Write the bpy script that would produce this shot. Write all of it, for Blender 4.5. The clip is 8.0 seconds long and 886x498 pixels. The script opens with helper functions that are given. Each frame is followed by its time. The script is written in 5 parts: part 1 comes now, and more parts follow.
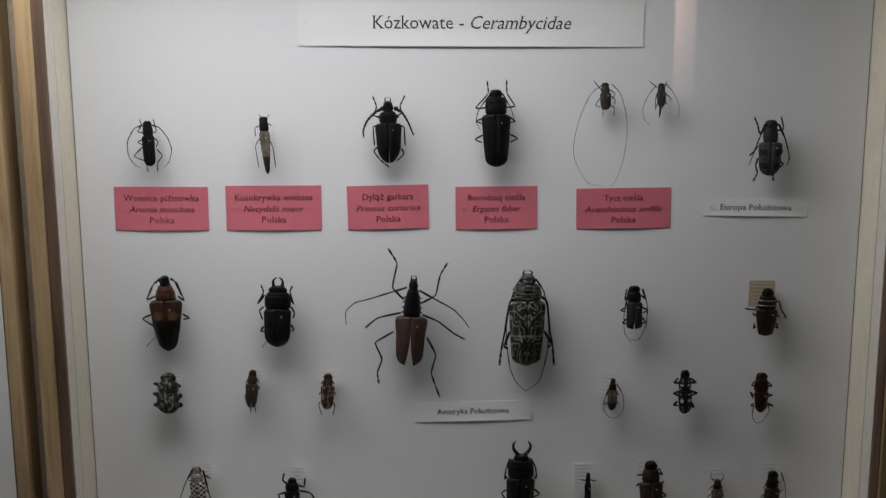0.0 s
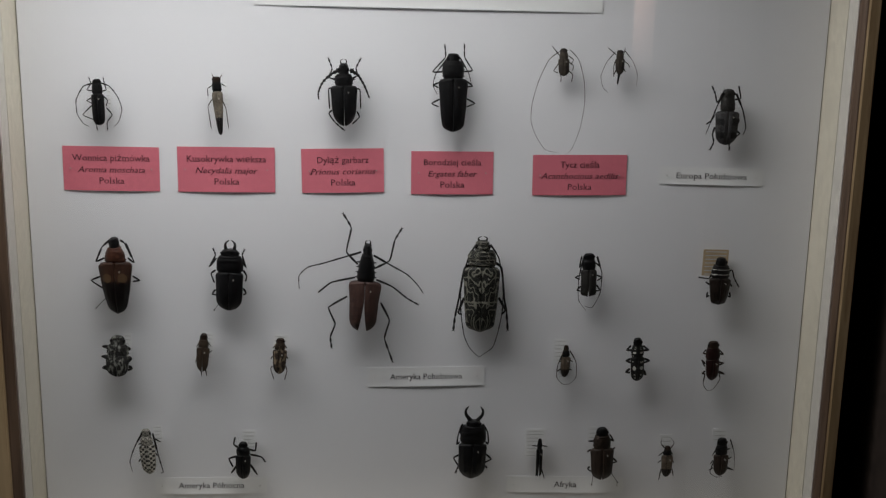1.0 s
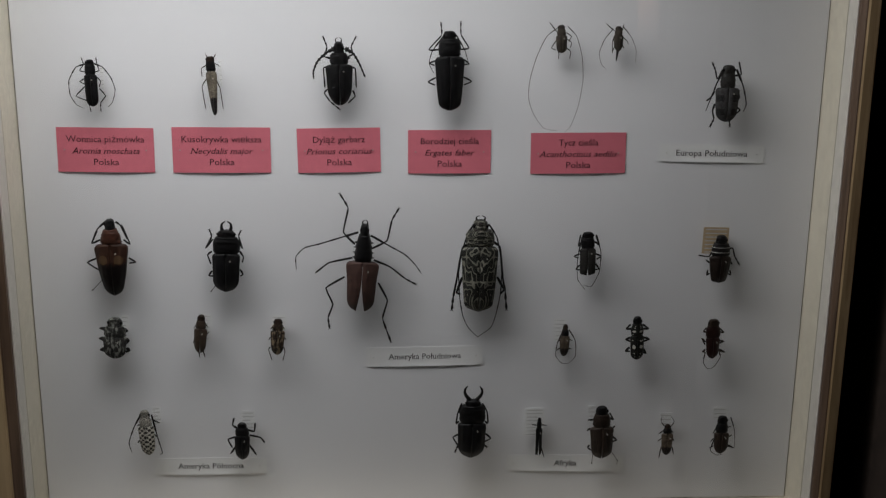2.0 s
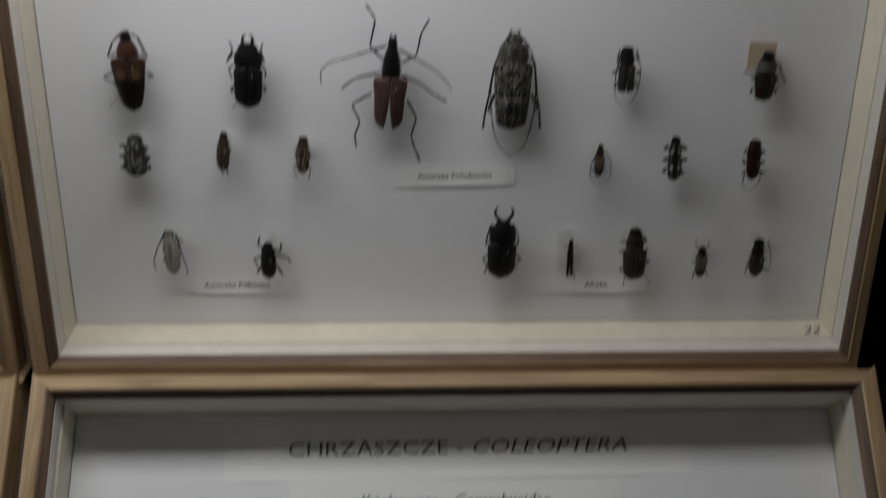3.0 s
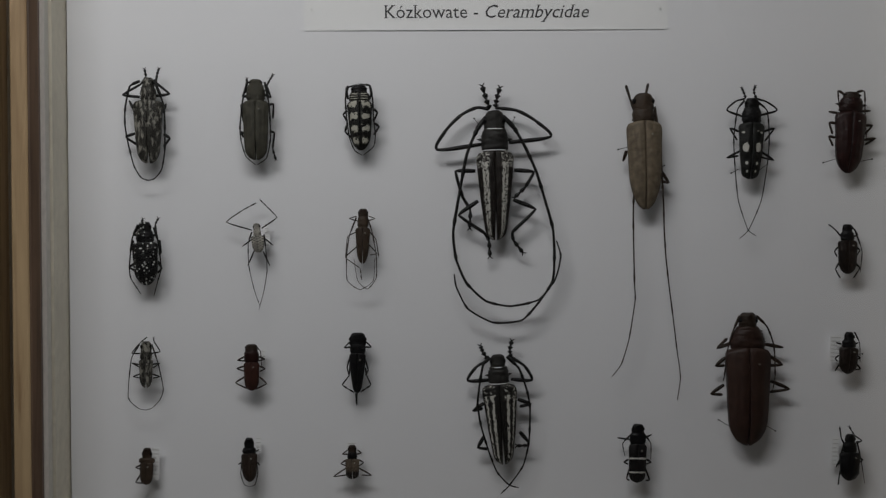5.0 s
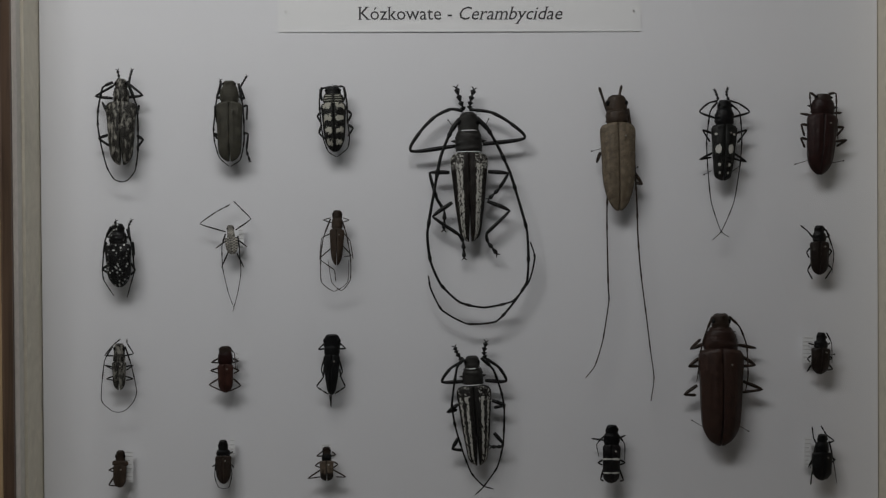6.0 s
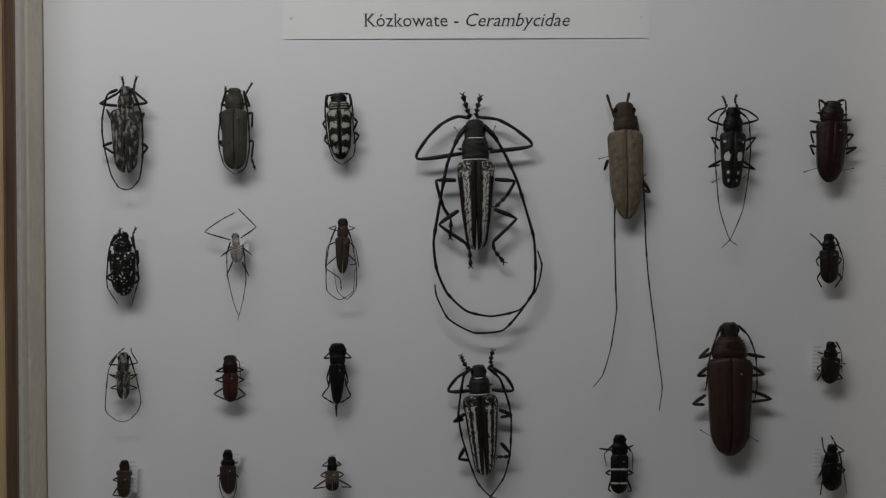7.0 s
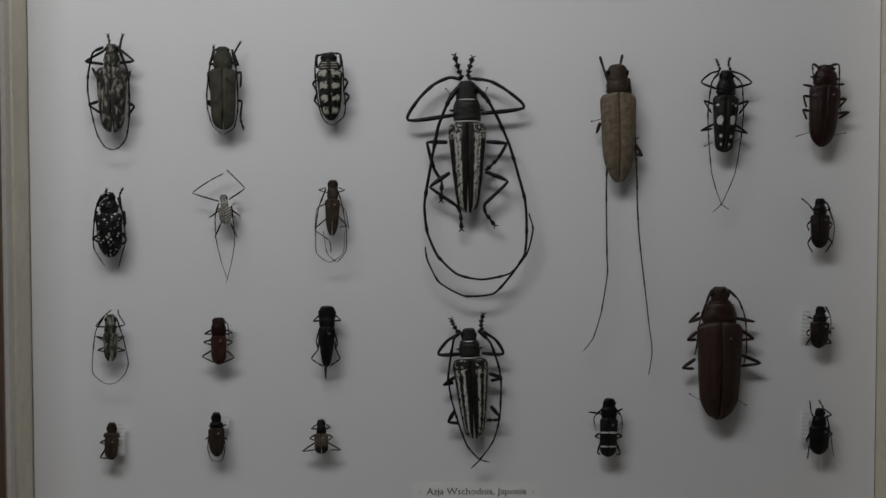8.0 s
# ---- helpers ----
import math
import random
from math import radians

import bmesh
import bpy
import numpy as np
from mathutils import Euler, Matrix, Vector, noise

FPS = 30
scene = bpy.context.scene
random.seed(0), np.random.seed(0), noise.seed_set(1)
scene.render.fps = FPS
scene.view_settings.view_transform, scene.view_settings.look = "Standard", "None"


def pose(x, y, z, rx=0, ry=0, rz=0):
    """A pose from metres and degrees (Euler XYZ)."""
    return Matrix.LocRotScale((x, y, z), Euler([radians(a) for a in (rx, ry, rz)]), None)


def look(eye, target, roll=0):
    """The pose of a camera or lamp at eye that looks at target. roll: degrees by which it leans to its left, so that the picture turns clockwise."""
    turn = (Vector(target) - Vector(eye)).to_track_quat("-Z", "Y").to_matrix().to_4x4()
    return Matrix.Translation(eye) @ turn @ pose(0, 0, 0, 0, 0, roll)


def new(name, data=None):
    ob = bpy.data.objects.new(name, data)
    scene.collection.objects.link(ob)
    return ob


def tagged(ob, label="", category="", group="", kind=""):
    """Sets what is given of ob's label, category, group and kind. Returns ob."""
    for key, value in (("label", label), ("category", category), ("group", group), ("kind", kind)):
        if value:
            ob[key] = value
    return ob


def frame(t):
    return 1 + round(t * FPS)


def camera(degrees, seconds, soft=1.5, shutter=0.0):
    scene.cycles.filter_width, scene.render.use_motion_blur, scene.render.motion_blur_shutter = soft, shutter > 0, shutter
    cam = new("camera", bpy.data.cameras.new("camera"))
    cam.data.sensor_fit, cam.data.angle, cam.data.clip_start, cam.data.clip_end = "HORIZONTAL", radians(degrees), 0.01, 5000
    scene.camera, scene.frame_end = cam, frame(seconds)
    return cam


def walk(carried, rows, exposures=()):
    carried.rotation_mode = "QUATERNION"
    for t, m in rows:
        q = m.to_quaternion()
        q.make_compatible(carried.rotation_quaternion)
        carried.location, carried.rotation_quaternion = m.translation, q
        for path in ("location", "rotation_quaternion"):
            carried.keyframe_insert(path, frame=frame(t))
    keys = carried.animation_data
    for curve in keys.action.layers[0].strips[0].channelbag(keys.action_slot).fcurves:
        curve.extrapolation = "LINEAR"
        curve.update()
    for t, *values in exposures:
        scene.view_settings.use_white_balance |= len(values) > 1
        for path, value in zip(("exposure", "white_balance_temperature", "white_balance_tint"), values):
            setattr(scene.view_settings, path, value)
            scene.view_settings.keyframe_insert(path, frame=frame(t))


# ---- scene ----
# ---------------------------------------------------------------- camera
cam = camera(42.0, 8.0, soft=1.2, shutter=0.5)
ROWS = [
    (0.0, -0.0418, -0.6900, 1.5807, 78.99, 0.16, -1.34),
    (0.5, -0.0415, -0.6904, 1.5823, 77.75, -0.89, -2.04),
    (1.0, -0.0401, -0.6839, 1.5846, 76.86, -1.03, -3.25),
    (1.2, -0.0392, -0.6808, 1.5853, 76.48, -0.98, -3.29),
    (2.3, -0.0336, -0.6763, 1.5918, 74.49, -0.38, -2.81),
    (2.5, -0.0340, -0.6736, 1.5890, 73.52, -0.33, -2.58),
    (3.0, -0.0407, -0.6527, 1.5891, 65.71, -0.65, -2.06),
    (3.2, -0.0445, -0.6448, 1.5768, 62.08, -0.55, -1.49),
    (3.5, -0.0502, -0.6362, 1.5609, 56.97, -1.36, -0.90),
    (3.7, -0.0496, -0.6300, 1.5565, 54.40, -1.29, -0.55),
    (4.0, -0.0517, -0.6226, 1.5484, 50.73, -1.81, -0.73),
    (4.5, -0.0493, -0.6180, 1.5399, 44.85, -1.10, -0.46),
    (4.7, -0.0475, -0.6147, 1.5370, 43.46, -0.61, -0.66),
    (5.8, -0.0382, -0.6176, 1.5391, 43.41, -0.98, -1.46),
    (6.0, -0.0396, -0.6160, 1.5376, 43.54, -1.11, -1.63),
    (6.5, -0.0390, -0.6152, 1.5344, 44.01, -1.02, -1.45),
    (7.0, -0.0407, -0.6112, 1.5355, 43.77, -0.97, -1.48),
    (7.5, -0.0424, -0.6073, 1.5337, 43.10, -2.06, -2.57),
    (8.0, -0.0479, -0.6076, 1.5321, 41.91, -2.00, -2.02),
]
EXPOSURES = [(0.0, 0.14), (0.5, -0.04), (1.0, 0.16), (2.5, 0.06), (3.0, 0.20), (3.5, 0.52), (4.0, 0.54), (4.5, 0.46), (6.0, 0.48), (8.0, 0.50)]
walk(cam, [(t, pose(x, y, z, rx, ry, rz)) for t, x, y, z, rx, ry, rz in ROWS], EXPOSURES)

# ---------------------------------------------------------------- the two slopes of the showcase
# local axes of each: x along the row of boxes, y up the backing, z out towards the visitor; metres
SLOPE = radians(45.8)
HINGE = 1.2
UPPER = Matrix(((1, 0, 0, 0), (0, 0, -1, 0), (0, 1, 0, HINGE), (0, 0, 0, 1)))
LOWER = Matrix(((1, 0, 0, 0),
                (0, math.sin(SLOPE), -math.cos(SLOPE), 0),
                (0, math.cos(SLOPE), math.sin(SLOPE), HINGE),
                (0, 0, 0, 1)))
# the lower boxes are slightly smaller and stand proud, so that their lids meet those of the upper row
LOWER = Matrix.Translation((-0.0009, -0.0124, 0.0309)) @ Matrix.Scale(0.98, 4) @ LOWER
MM = 0.001

# ---------------------------------------------------------------- world and lamp
world = bpy.data.worlds.new("world")
scene.world = world
world.use_nodes = True
world.node_tree.nodes["Background"].inputs[0].default_value = (0.6, 0.7, 0.9, 1)
world.node_tree.nodes["Background"].inputs[1].default_value = 0.005


def area_lamp(name, m, size_x, size_y, watts, colour):
    data = bpy.data.lights.new(name, "AREA")
    data.shape, data.size, data.size_y = "RECTANGLE", size_x, size_y
    data.energy, data.color = watts, colour
    ob = new(name, data)
    ob.matrix_world = m
    return ob


LAMP_AT = UPPER @ Vector((-0.235, 0.55, 0.14))
LAMP_AIM = UPPER @ Vector((-0.235, -0.15, 0.0))
area_lamp("tube_light", look(LAMP_AT, LAMP_AIM), 0.55, 0.13, 2.0, (1.0, 0.96, 0.975))
# an unseen weak lamp, added as ambient fill for the room
area_lamp("room_fill_light", look((2.2, -0.9, 2.80), (2.2, -0.9, 0.0)), 0.4, 0.4, 0.5, (1.0, 0.86, 0.76))


# ---------------------------------------------------------------- materials
def nodes_of(name):
    m = bpy.data.materials.new(name)
    m.use_nodes = True
    nt = m.node_tree
    return m, nt, nt.nodes["Principled BSDF"]


def link(nt, a, ai, b, bi):
    nt.links.new(a.outputs[ai], b.inputs[bi])


def coords(nt, what="Object", scale=(1, 1, 1)):
    tc = nt.nodes.new("ShaderNodeTexCoord")
    mp = nt.nodes.new("ShaderNodeMapping")
    mp.inputs["Scale"].default_value = scale
    link(nt, tc, what, mp, "Vector")
    return mp


def noise_node(nt, src, scale, detail=4.0, rough=0.55, distort=0.0):
    n = nt.nodes.new("ShaderNodeTexNoise")
    n.inputs["Scale"].default_value = scale
    n.inputs["Detail"].default_value = detail
    n.inputs["Roughness"].default_value = rough
    n.inputs["Distortion"].default_value = distort
    link(nt, src, 0, n, "Vector")
    return n


def ramp(nt, src, stops):
    r = nt.nodes.new("ShaderNodeValToRGB")
    while len(r.color_ramp.elements) < len(stops):
        r.color_ramp.elements.new(0.5)
    for e, (p, c) in zip(r.color_ramp.elements, stops):
        e.position, e.color = p, (*c, 1)
    nt.links.new(src, r.inputs[0])
    return r


def mixed(nt, fac, a, b, mode="MIX"):
    """Sockets or colours a and b mixed by fac (a socket or a number); gives a colour socket."""
    x = nt.nodes.new("ShaderNodeMix")
    x.data_type, x.blend_type = "RGBA", mode
    for sock, val in ((x.inputs[0], fac), (x.inputs[6], a), (x.inputs[7], b)):
        if isinstance(val, bpy.types.NodeSocket):
            nt.links.new(val, sock)
        elif isinstance(val, (int, float)):
            sock.default_value = val
        else:
            sock.default_value = (*val, 1)
    return x.outputs[2]


def maths(nt, op, a, b=0.0, c=0.0):
    x = nt.nodes.new("ShaderNodeMath")
    x.operation = op
    for sock, val in zip(x.inputs, (a, b, c)):
        if isinstance(val, bpy.types.NodeSocket):
            nt.links.new(val, sock)
        else:
            sock.default_value = val
    return x.outputs[0]


def bumped(nt, bsdf, height, strength, distance):
    b = nt.nodes.new("ShaderNodeBump")
    b.inputs["Strength"].default_value = strength
    b.inputs["Distance"].default_value = distance
    nt.links.new(height, b.inputs["Height"])
    link(nt, b, 0, bsdf, "Normal")


def plain(name, colour, rough=0.6, grain=60.0, amount=0.12, broad=6.0, bump=0.0002, metal=0.0):
    """A surface with fine grain and broad uneven tone."""
    m, nt, b = nodes_of(name)
    co = coords(nt)
    fine, wide = noise_node(nt, co, grain, 6), noise_node(nt, co, broad, 3)
    dark = tuple(c * (1 - amount) for c in colour)
    light = tuple(min(1, c * (1 + amount)) for c in colour)
    r1 = ramp(nt, fine.outputs[0], [(0.3, dark), (0.7, light)])
    r2 = ramp(nt, wide.outputs[0], [(0.3, (1 - amount,) * 3), (0.7, (1.0,) * 3)])
    nt.links.new(mixed(nt, 1.0, r1.outputs[0], r2.outputs[0], "MULTIPLY"), b.inputs["Base Color"])
    b.inputs["Roughness"].default_value, b.inputs["Metallic"].default_value = rough, metal
    bumped(nt, b, fine.outputs[0], 0.5, bump)
    return m


def wood(name, pale, deep, along, rough=0.55):
    """Straight-grained softwood; along: 0 or 1, the local axis of the grain."""
    m, nt, b = nodes_of(name)
    s = [60.0, 60.0, 60.0]
    s[along] = 3.0
    co = coords(nt, "Object", s)
    big = [9.0, 9.0, 9.0]
    big[along] = 1.2
    co2 = coords(nt, "Object", big)
    fine = noise_node(nt, co, 4.0, 6, 0.6, 0.6)
    wide = noise_node(nt, co2, 3.0, 4, 0.6, 1.0)
    info = nt.nodes.new("ShaderNodeObjectInfo")
    r = ramp(nt, fine.outputs[0], [(0.25, deep), (0.55, pale), (0.8, tuple(min(1, c * 1.12) for c in pale))])
    r2 = ramp(nt, wide.outputs[0], [(0.3, (0.62, 0.58, 0.52)), (0.65, (1, 1, 1))])
    c = mixed(nt, 1.0, r.outputs[0], r2.outputs[0], "MULTIPLY")
    tone = maths(nt, "MULTIPLY_ADD", info.outputs["Random"], 0.16, 0.9)
    comb = nt.nodes.new("ShaderNodeCombineColor")
    for k in range(3):
        nt.links.new(tone, comb.inputs[k])
    nt.links.new(mixed(nt, 1.0, c, comb.outputs[0], "MULTIPLY"), b.inputs["Base Color"])
    b.inputs["Roughness"].default_value = rough
    bumped(nt, b, fine.outputs[0], 0.4, 0.0006)
    return m


def glass_mat():
    m, nt, b = nodes_of("pane_glass")
    out = nt.nodes["Material Output"]
    nt.nodes.remove(b)
    t = nt.nodes.new("ShaderNodeBsdfTransparent")
    t.inputs[0].default_value = (0.955, 0.975, 0.965, 1)
    g = nt.nodes.new("ShaderNodeBsdfGlossy")
    g.inputs["Roughness"].default_value = 0.015
    f = nt.nodes.new("ShaderNodeFresnel")
    f.inputs["IOR"].default_value = 1.45
    mx = nt.nodes.new("ShaderNodeMixShader")
    link(nt, f, 0, mx, 0)
    link(nt, t, 0, mx, 1)
    link(nt, g, 0, mx, 2)
    link(nt, mx, 0, out, 0)
    return m


FOAM = plain("white_foam_board", (0.75, 0.75, 0.77), 0.85, 900.0, 0.02, 5.0, 0.00003)
LINING = plain("whitewashed_inner_wall", (0.62, 0.59, 0.53), 0.6, 220.0, 0.10, 12.0, 0.0003)
LINING_BASE = plain("cream_lined_base_wall", (0.66, 0.61, 0.50), 0.6, 220.0, 0.10, 12.0, 0.0003)
WOOD_X = wood("pale_softwood_lengthwise", (0.47, 0.35, 0.195), (0.27, 0.175, 0.085), 0)
WOOD_Y = wood("pale_softwood_upright", (0.47, 0.35, 0.195), (0.27, 0.175, 0.085), 1)
# shade on the lid's inner bevel is put into the beads' dark colour
BEAD_X = wood("shade_dark_bead_lengthwise", (0.135, 0.088, 0.055), (0.06, 0.038, 0.024), 0)
BEAD_Y = wood("shade_dark_bead_upright", (0.135, 0.088, 0.055), (0.06, 0.038, 0.024), 1)
DARK_BOARD = plain("dark_brown_cabinet_board", (0.035, 0.026, 0.020), 0.6, 90.0, 0.3, 4.0)
GLASS = glass_mat()
PAPER = plain("white_paper", (0.80, 0.80, 0.80), 0.75, 400.0, 0.02, 20.0, 0.00005)
PINK = plain("pink_paper", (0.62, 0.155, 0.20), 0.75, 400.0, 0.05, 30.0, 0.00005)
TAN_CARD = plain("yellowed_card", (0.50, 0.38, 0.24), 0.8, 300.0, 0.12, 60.0, 0.00005)
INK = plain("black_ink", (0.02, 0.02, 0.022), 0.6, 500.0, 0.1, 40.0, 0.00001)
INK_GREY = plain("faded_grey_ink", (0.56, 0.56, 0.55), 0.6, 500.0, 0.1, 40.0, 0.00001)
INK_ON_PINK = plain("black_ink_on_pink", (0.06, 0.012, 0.02), 0.6, 500.0, 0.1, 40.0, 0.00001)
STEEL = plain("steel_pin", (0.35, 0.33, 0.30), 0.35, 200.0, 0.1, 30.0, 0.00001, 0.9)


# ---------------------------------------------------------------- mesh helpers
def part(name, bm, material, parent, label=""):
    """Links a bmesh as one mesh object under parent (or at top level if None)."""
    me = bpy.data.meshes.new(name)
    bm.normal_update()
    bm.to_mesh(me)
    bm.free()
    me.materials.append(material)
    ob = new(name, me)
    ob.parent = parent
    if label:
        tagged(ob, label)
    return ob


def thing(name, m, label, category, group="", kind=""):
    ob = new(name)
    ob.empty_display_size = 0.01
    ob.matrix_world = m
    return tagged(ob, label, category, group, kind)


def slab(x0, x1, y0, y1, z0, z1, bevel=0.0):
    bm = bmesh.new()
    bmesh.ops.create_cube(bm, size=1.0)
    bmesh.ops.scale(bm, vec=(x1 - x0, y1 - y0, z1 - z0), verts=bm.verts)
    bmesh.ops.translate(bm, vec=((x0 + x1) / 2, (y0 + y1) / 2, (z0 + z1) / 2), verts=bm.verts)
    if bevel:
        bmesh.ops.bevel(bm, geom=bm.edges[:], offset=bevel, segments=2, affect="EDGES")
    return bm


def smooth(bm):
    for f in bm.faces:
        f.smooth = True
    return bm


def rail(side, u0, u1, v0, v1, profile):
    """One mitred rail round an opening u0..u1, v0..v1; profile: (distance outwards, height) pairs, a closed section."""
    bm = bmesh.new()
    rings = []
    for end in (0, 1):
        ring = []
        for d, z in profile:
            if side in "bt":
                x = (u0 - d) if end == 0 else (u1 + d)
                y = (v0 - d) if side == "b" else (v1 + d)
            else:
                y = (v0 - d) if end == 0 else (v1 + d)
                x = (u0 - d) if side == "l" else (u1 + d)
            ring.append(bm.verts.new((x, y, z)))
        rings.append(ring)
    n = len(profile)
    for k in range(n):
        bm.faces.new((rings[0][k], rings[0][(k + 1) % n], rings[1][(k + 1) % n], rings[1][k]))
    bm.faces.new(rings[0])
    bm.faces.new(rings[1])
    bmesh.ops.recalc_face_normals(bm, faces=bm.faces)
    return bm




def lid_profiles(inner, bead, w):
    """Sections of a lid's rail, glazing bead and lining; inner: where the lining's face lies, bead: the bead's width, w: where the rail's outer face lies."""
    e = inner + bead
    wood_section = [(e + 0.0002, 0.0265), (w, 0.0265), (w, 0.0475), (w - 0.0008, 0.0486), (e + 0.0012, 0.0486), (e + 0.0002, 0.0480)]
    bead_section = [(inner + 0.0004, 0.0405), (e, 0.0405), (e, 0.0478), (e - 0.18 * bead, 0.0476), (inner + 0.3 * bead, 0.0446), (inner + 0.0004, 0.0434)]
    lining_section = [(inner, 0.0268), (e, 0.0268), (e, 0.0400), (inner, 0.0400)]
    return wood_section, bead_section, lining_section


BASE_PROFILE = [(0.0, -0.006), (0.0145, -0.006), (0.0145, 0.0260), (0.0, 0.0260)]


UPPER_LID = ((0.0, 0.0018, 0.0125), (0.0, 0.0048, 0.0135), (0.0, 0.0048, 0.0145), (0.0, 0.0024, 0.0098))
LOWER_LID = ((0.0, 0.0048, 0.0155), (0.0, 0.0036, 0.0128), (0.0015, 0.0045, 0.0155), (0.0, 0.0048, 0.0155))


def display_box(m, u0, u1, v0, v1, label, lid_sizes):
    """A glazed box; lid_sizes: those of lid_profiles for the bottom, top, left and right side."""
    box = thing("insect_display_box", m, label, "display box", "insect boxes of the showcase")
    part("back_panel", slab(u0 + 0.0006, u1 - 0.0006, v0 + 0.0006, v1 - 0.0006, -0.005, 0.0), FOAM, box, "white foam backing")
    for s, sizes in zip("btlr", lid_sizes):
        lengthwise = s in "bt"
        wood_section, bead_section, lining_section = lid_profiles(*sizes)
        part("base_wall", rail(s, u0, u1, v0, v1, BASE_PROFILE), LINING_BASE, box)
        lid = part("lid_rail", rail(s, u0, u1, v0, v1, wood_section), WOOD_X if lengthwise else WOOD_Y, box, "pale softwood lid rail")
        part("lid_lining", rail(s, u0, u1, v0, v1, lining_section), LINING, lid, "whitewashed strip inside the lid")
        part("glazing_bead", rail(s, u0, u1, v0, v1, bead_section), BEAD_X if lengthwise else BEAD_Y, lid, "glazing bead, coloured dark for the bevel's shade")
    pane = part("glass_pane", slab(u0 + 0.0006, u1 - 0.0006, v0 + 0.0006, v1 - 0.0006, 0.0402, 0.0404), GLASS, box, "clear glass pane")
    pane.visible_shadow = False
    return box


# ---------------------------------------------------------------- writing
def lettering(text, size, italic):
    """The built-in letters, with small serifs set on the ends of their stems."""
    cu = bpy.data.curves.new("text", "FONT")
    cu.body, cu.size, cu.align_x, cu.align_y = text, size, "LEFT", "BOTTOM_BASELINE"
    cu.resolution_u = 2
    tmp = new("text", cu)
    bpy.context.view_layer.update()
    me = bpy.data.meshes.new_from_object(tmp.evaluated_get(bpy.context.evaluated_depsgraph_get()))
    bpy.data.objects.remove(tmp)
    bpy.data.curves.remove(cu)
    bm = bmesh.new()
    bm.from_mesh(me)
    ends = []
    for e in bm.edges:
        a, b = e.verts[0].co, e.verts[1].co
        y, span = (a.y + b.y) / 2 / size, abs(a.x - b.x) / size
        if len(e.link_faces) == 1 and abs(a.y - b.y) < 0.004 * size and 0.05 < span < 0.14:
            for level, inward in ((0.0, 1), (0.449, -1), (0.682, -1), (-0.23, 1)):
                if abs(y - level) < 0.012:
                    ends.append(((a.x + b.x) / 2, level * size, span * size / 2, inward))
    for x, y, half, inward in ends:
        out = 0.062 * size
        left, right = x - half - out, x + half + (out if inward > 0 or y > 0.6 * size else 0.0)
        q = [bm.verts.new((px, py, 0)) for px, py in ((left, y), (right, y), (right, y + inward * 0.032 * size), (left, y + inward * 0.032 * size))]
        bm.faces.new(q if inward > 0 else q[::-1])
    if italic:
        for v in bm.verts:
            v.co.x += 0.28 * v.co.y
    bm.to_mesh(me)
    bm.free()
    return me


def write_line(card, runs, size, x_mid, y, surface, width, ink):
    """Runs of (text, italic) set one after the other, squeezed to width and centred on x_mid."""
    pen, made = 0.0, []
    for text, italic in runs:
        me = lettering(text, size, italic)
        xs = [v.co.x for v in me.vertices]
        made.append((me, pen))
        pen += max(xs) + size * 0.27
    total = pen - size * 0.27
    k = width / total
    for me, x0 in made:
        me.transform(Matrix.Translation((x_mid - width / 2 + x0 * k, y, 0)) @ Matrix.Diagonal((k, 1, 1, 1)))
        for v in me.vertices:
            v.co.z = surface(v.co.x, v.co.y) + 0.00013
        me.materials.clear()
        me.materials.append(ink)
        ob = new("printed_text", me)
        ob.parent = card


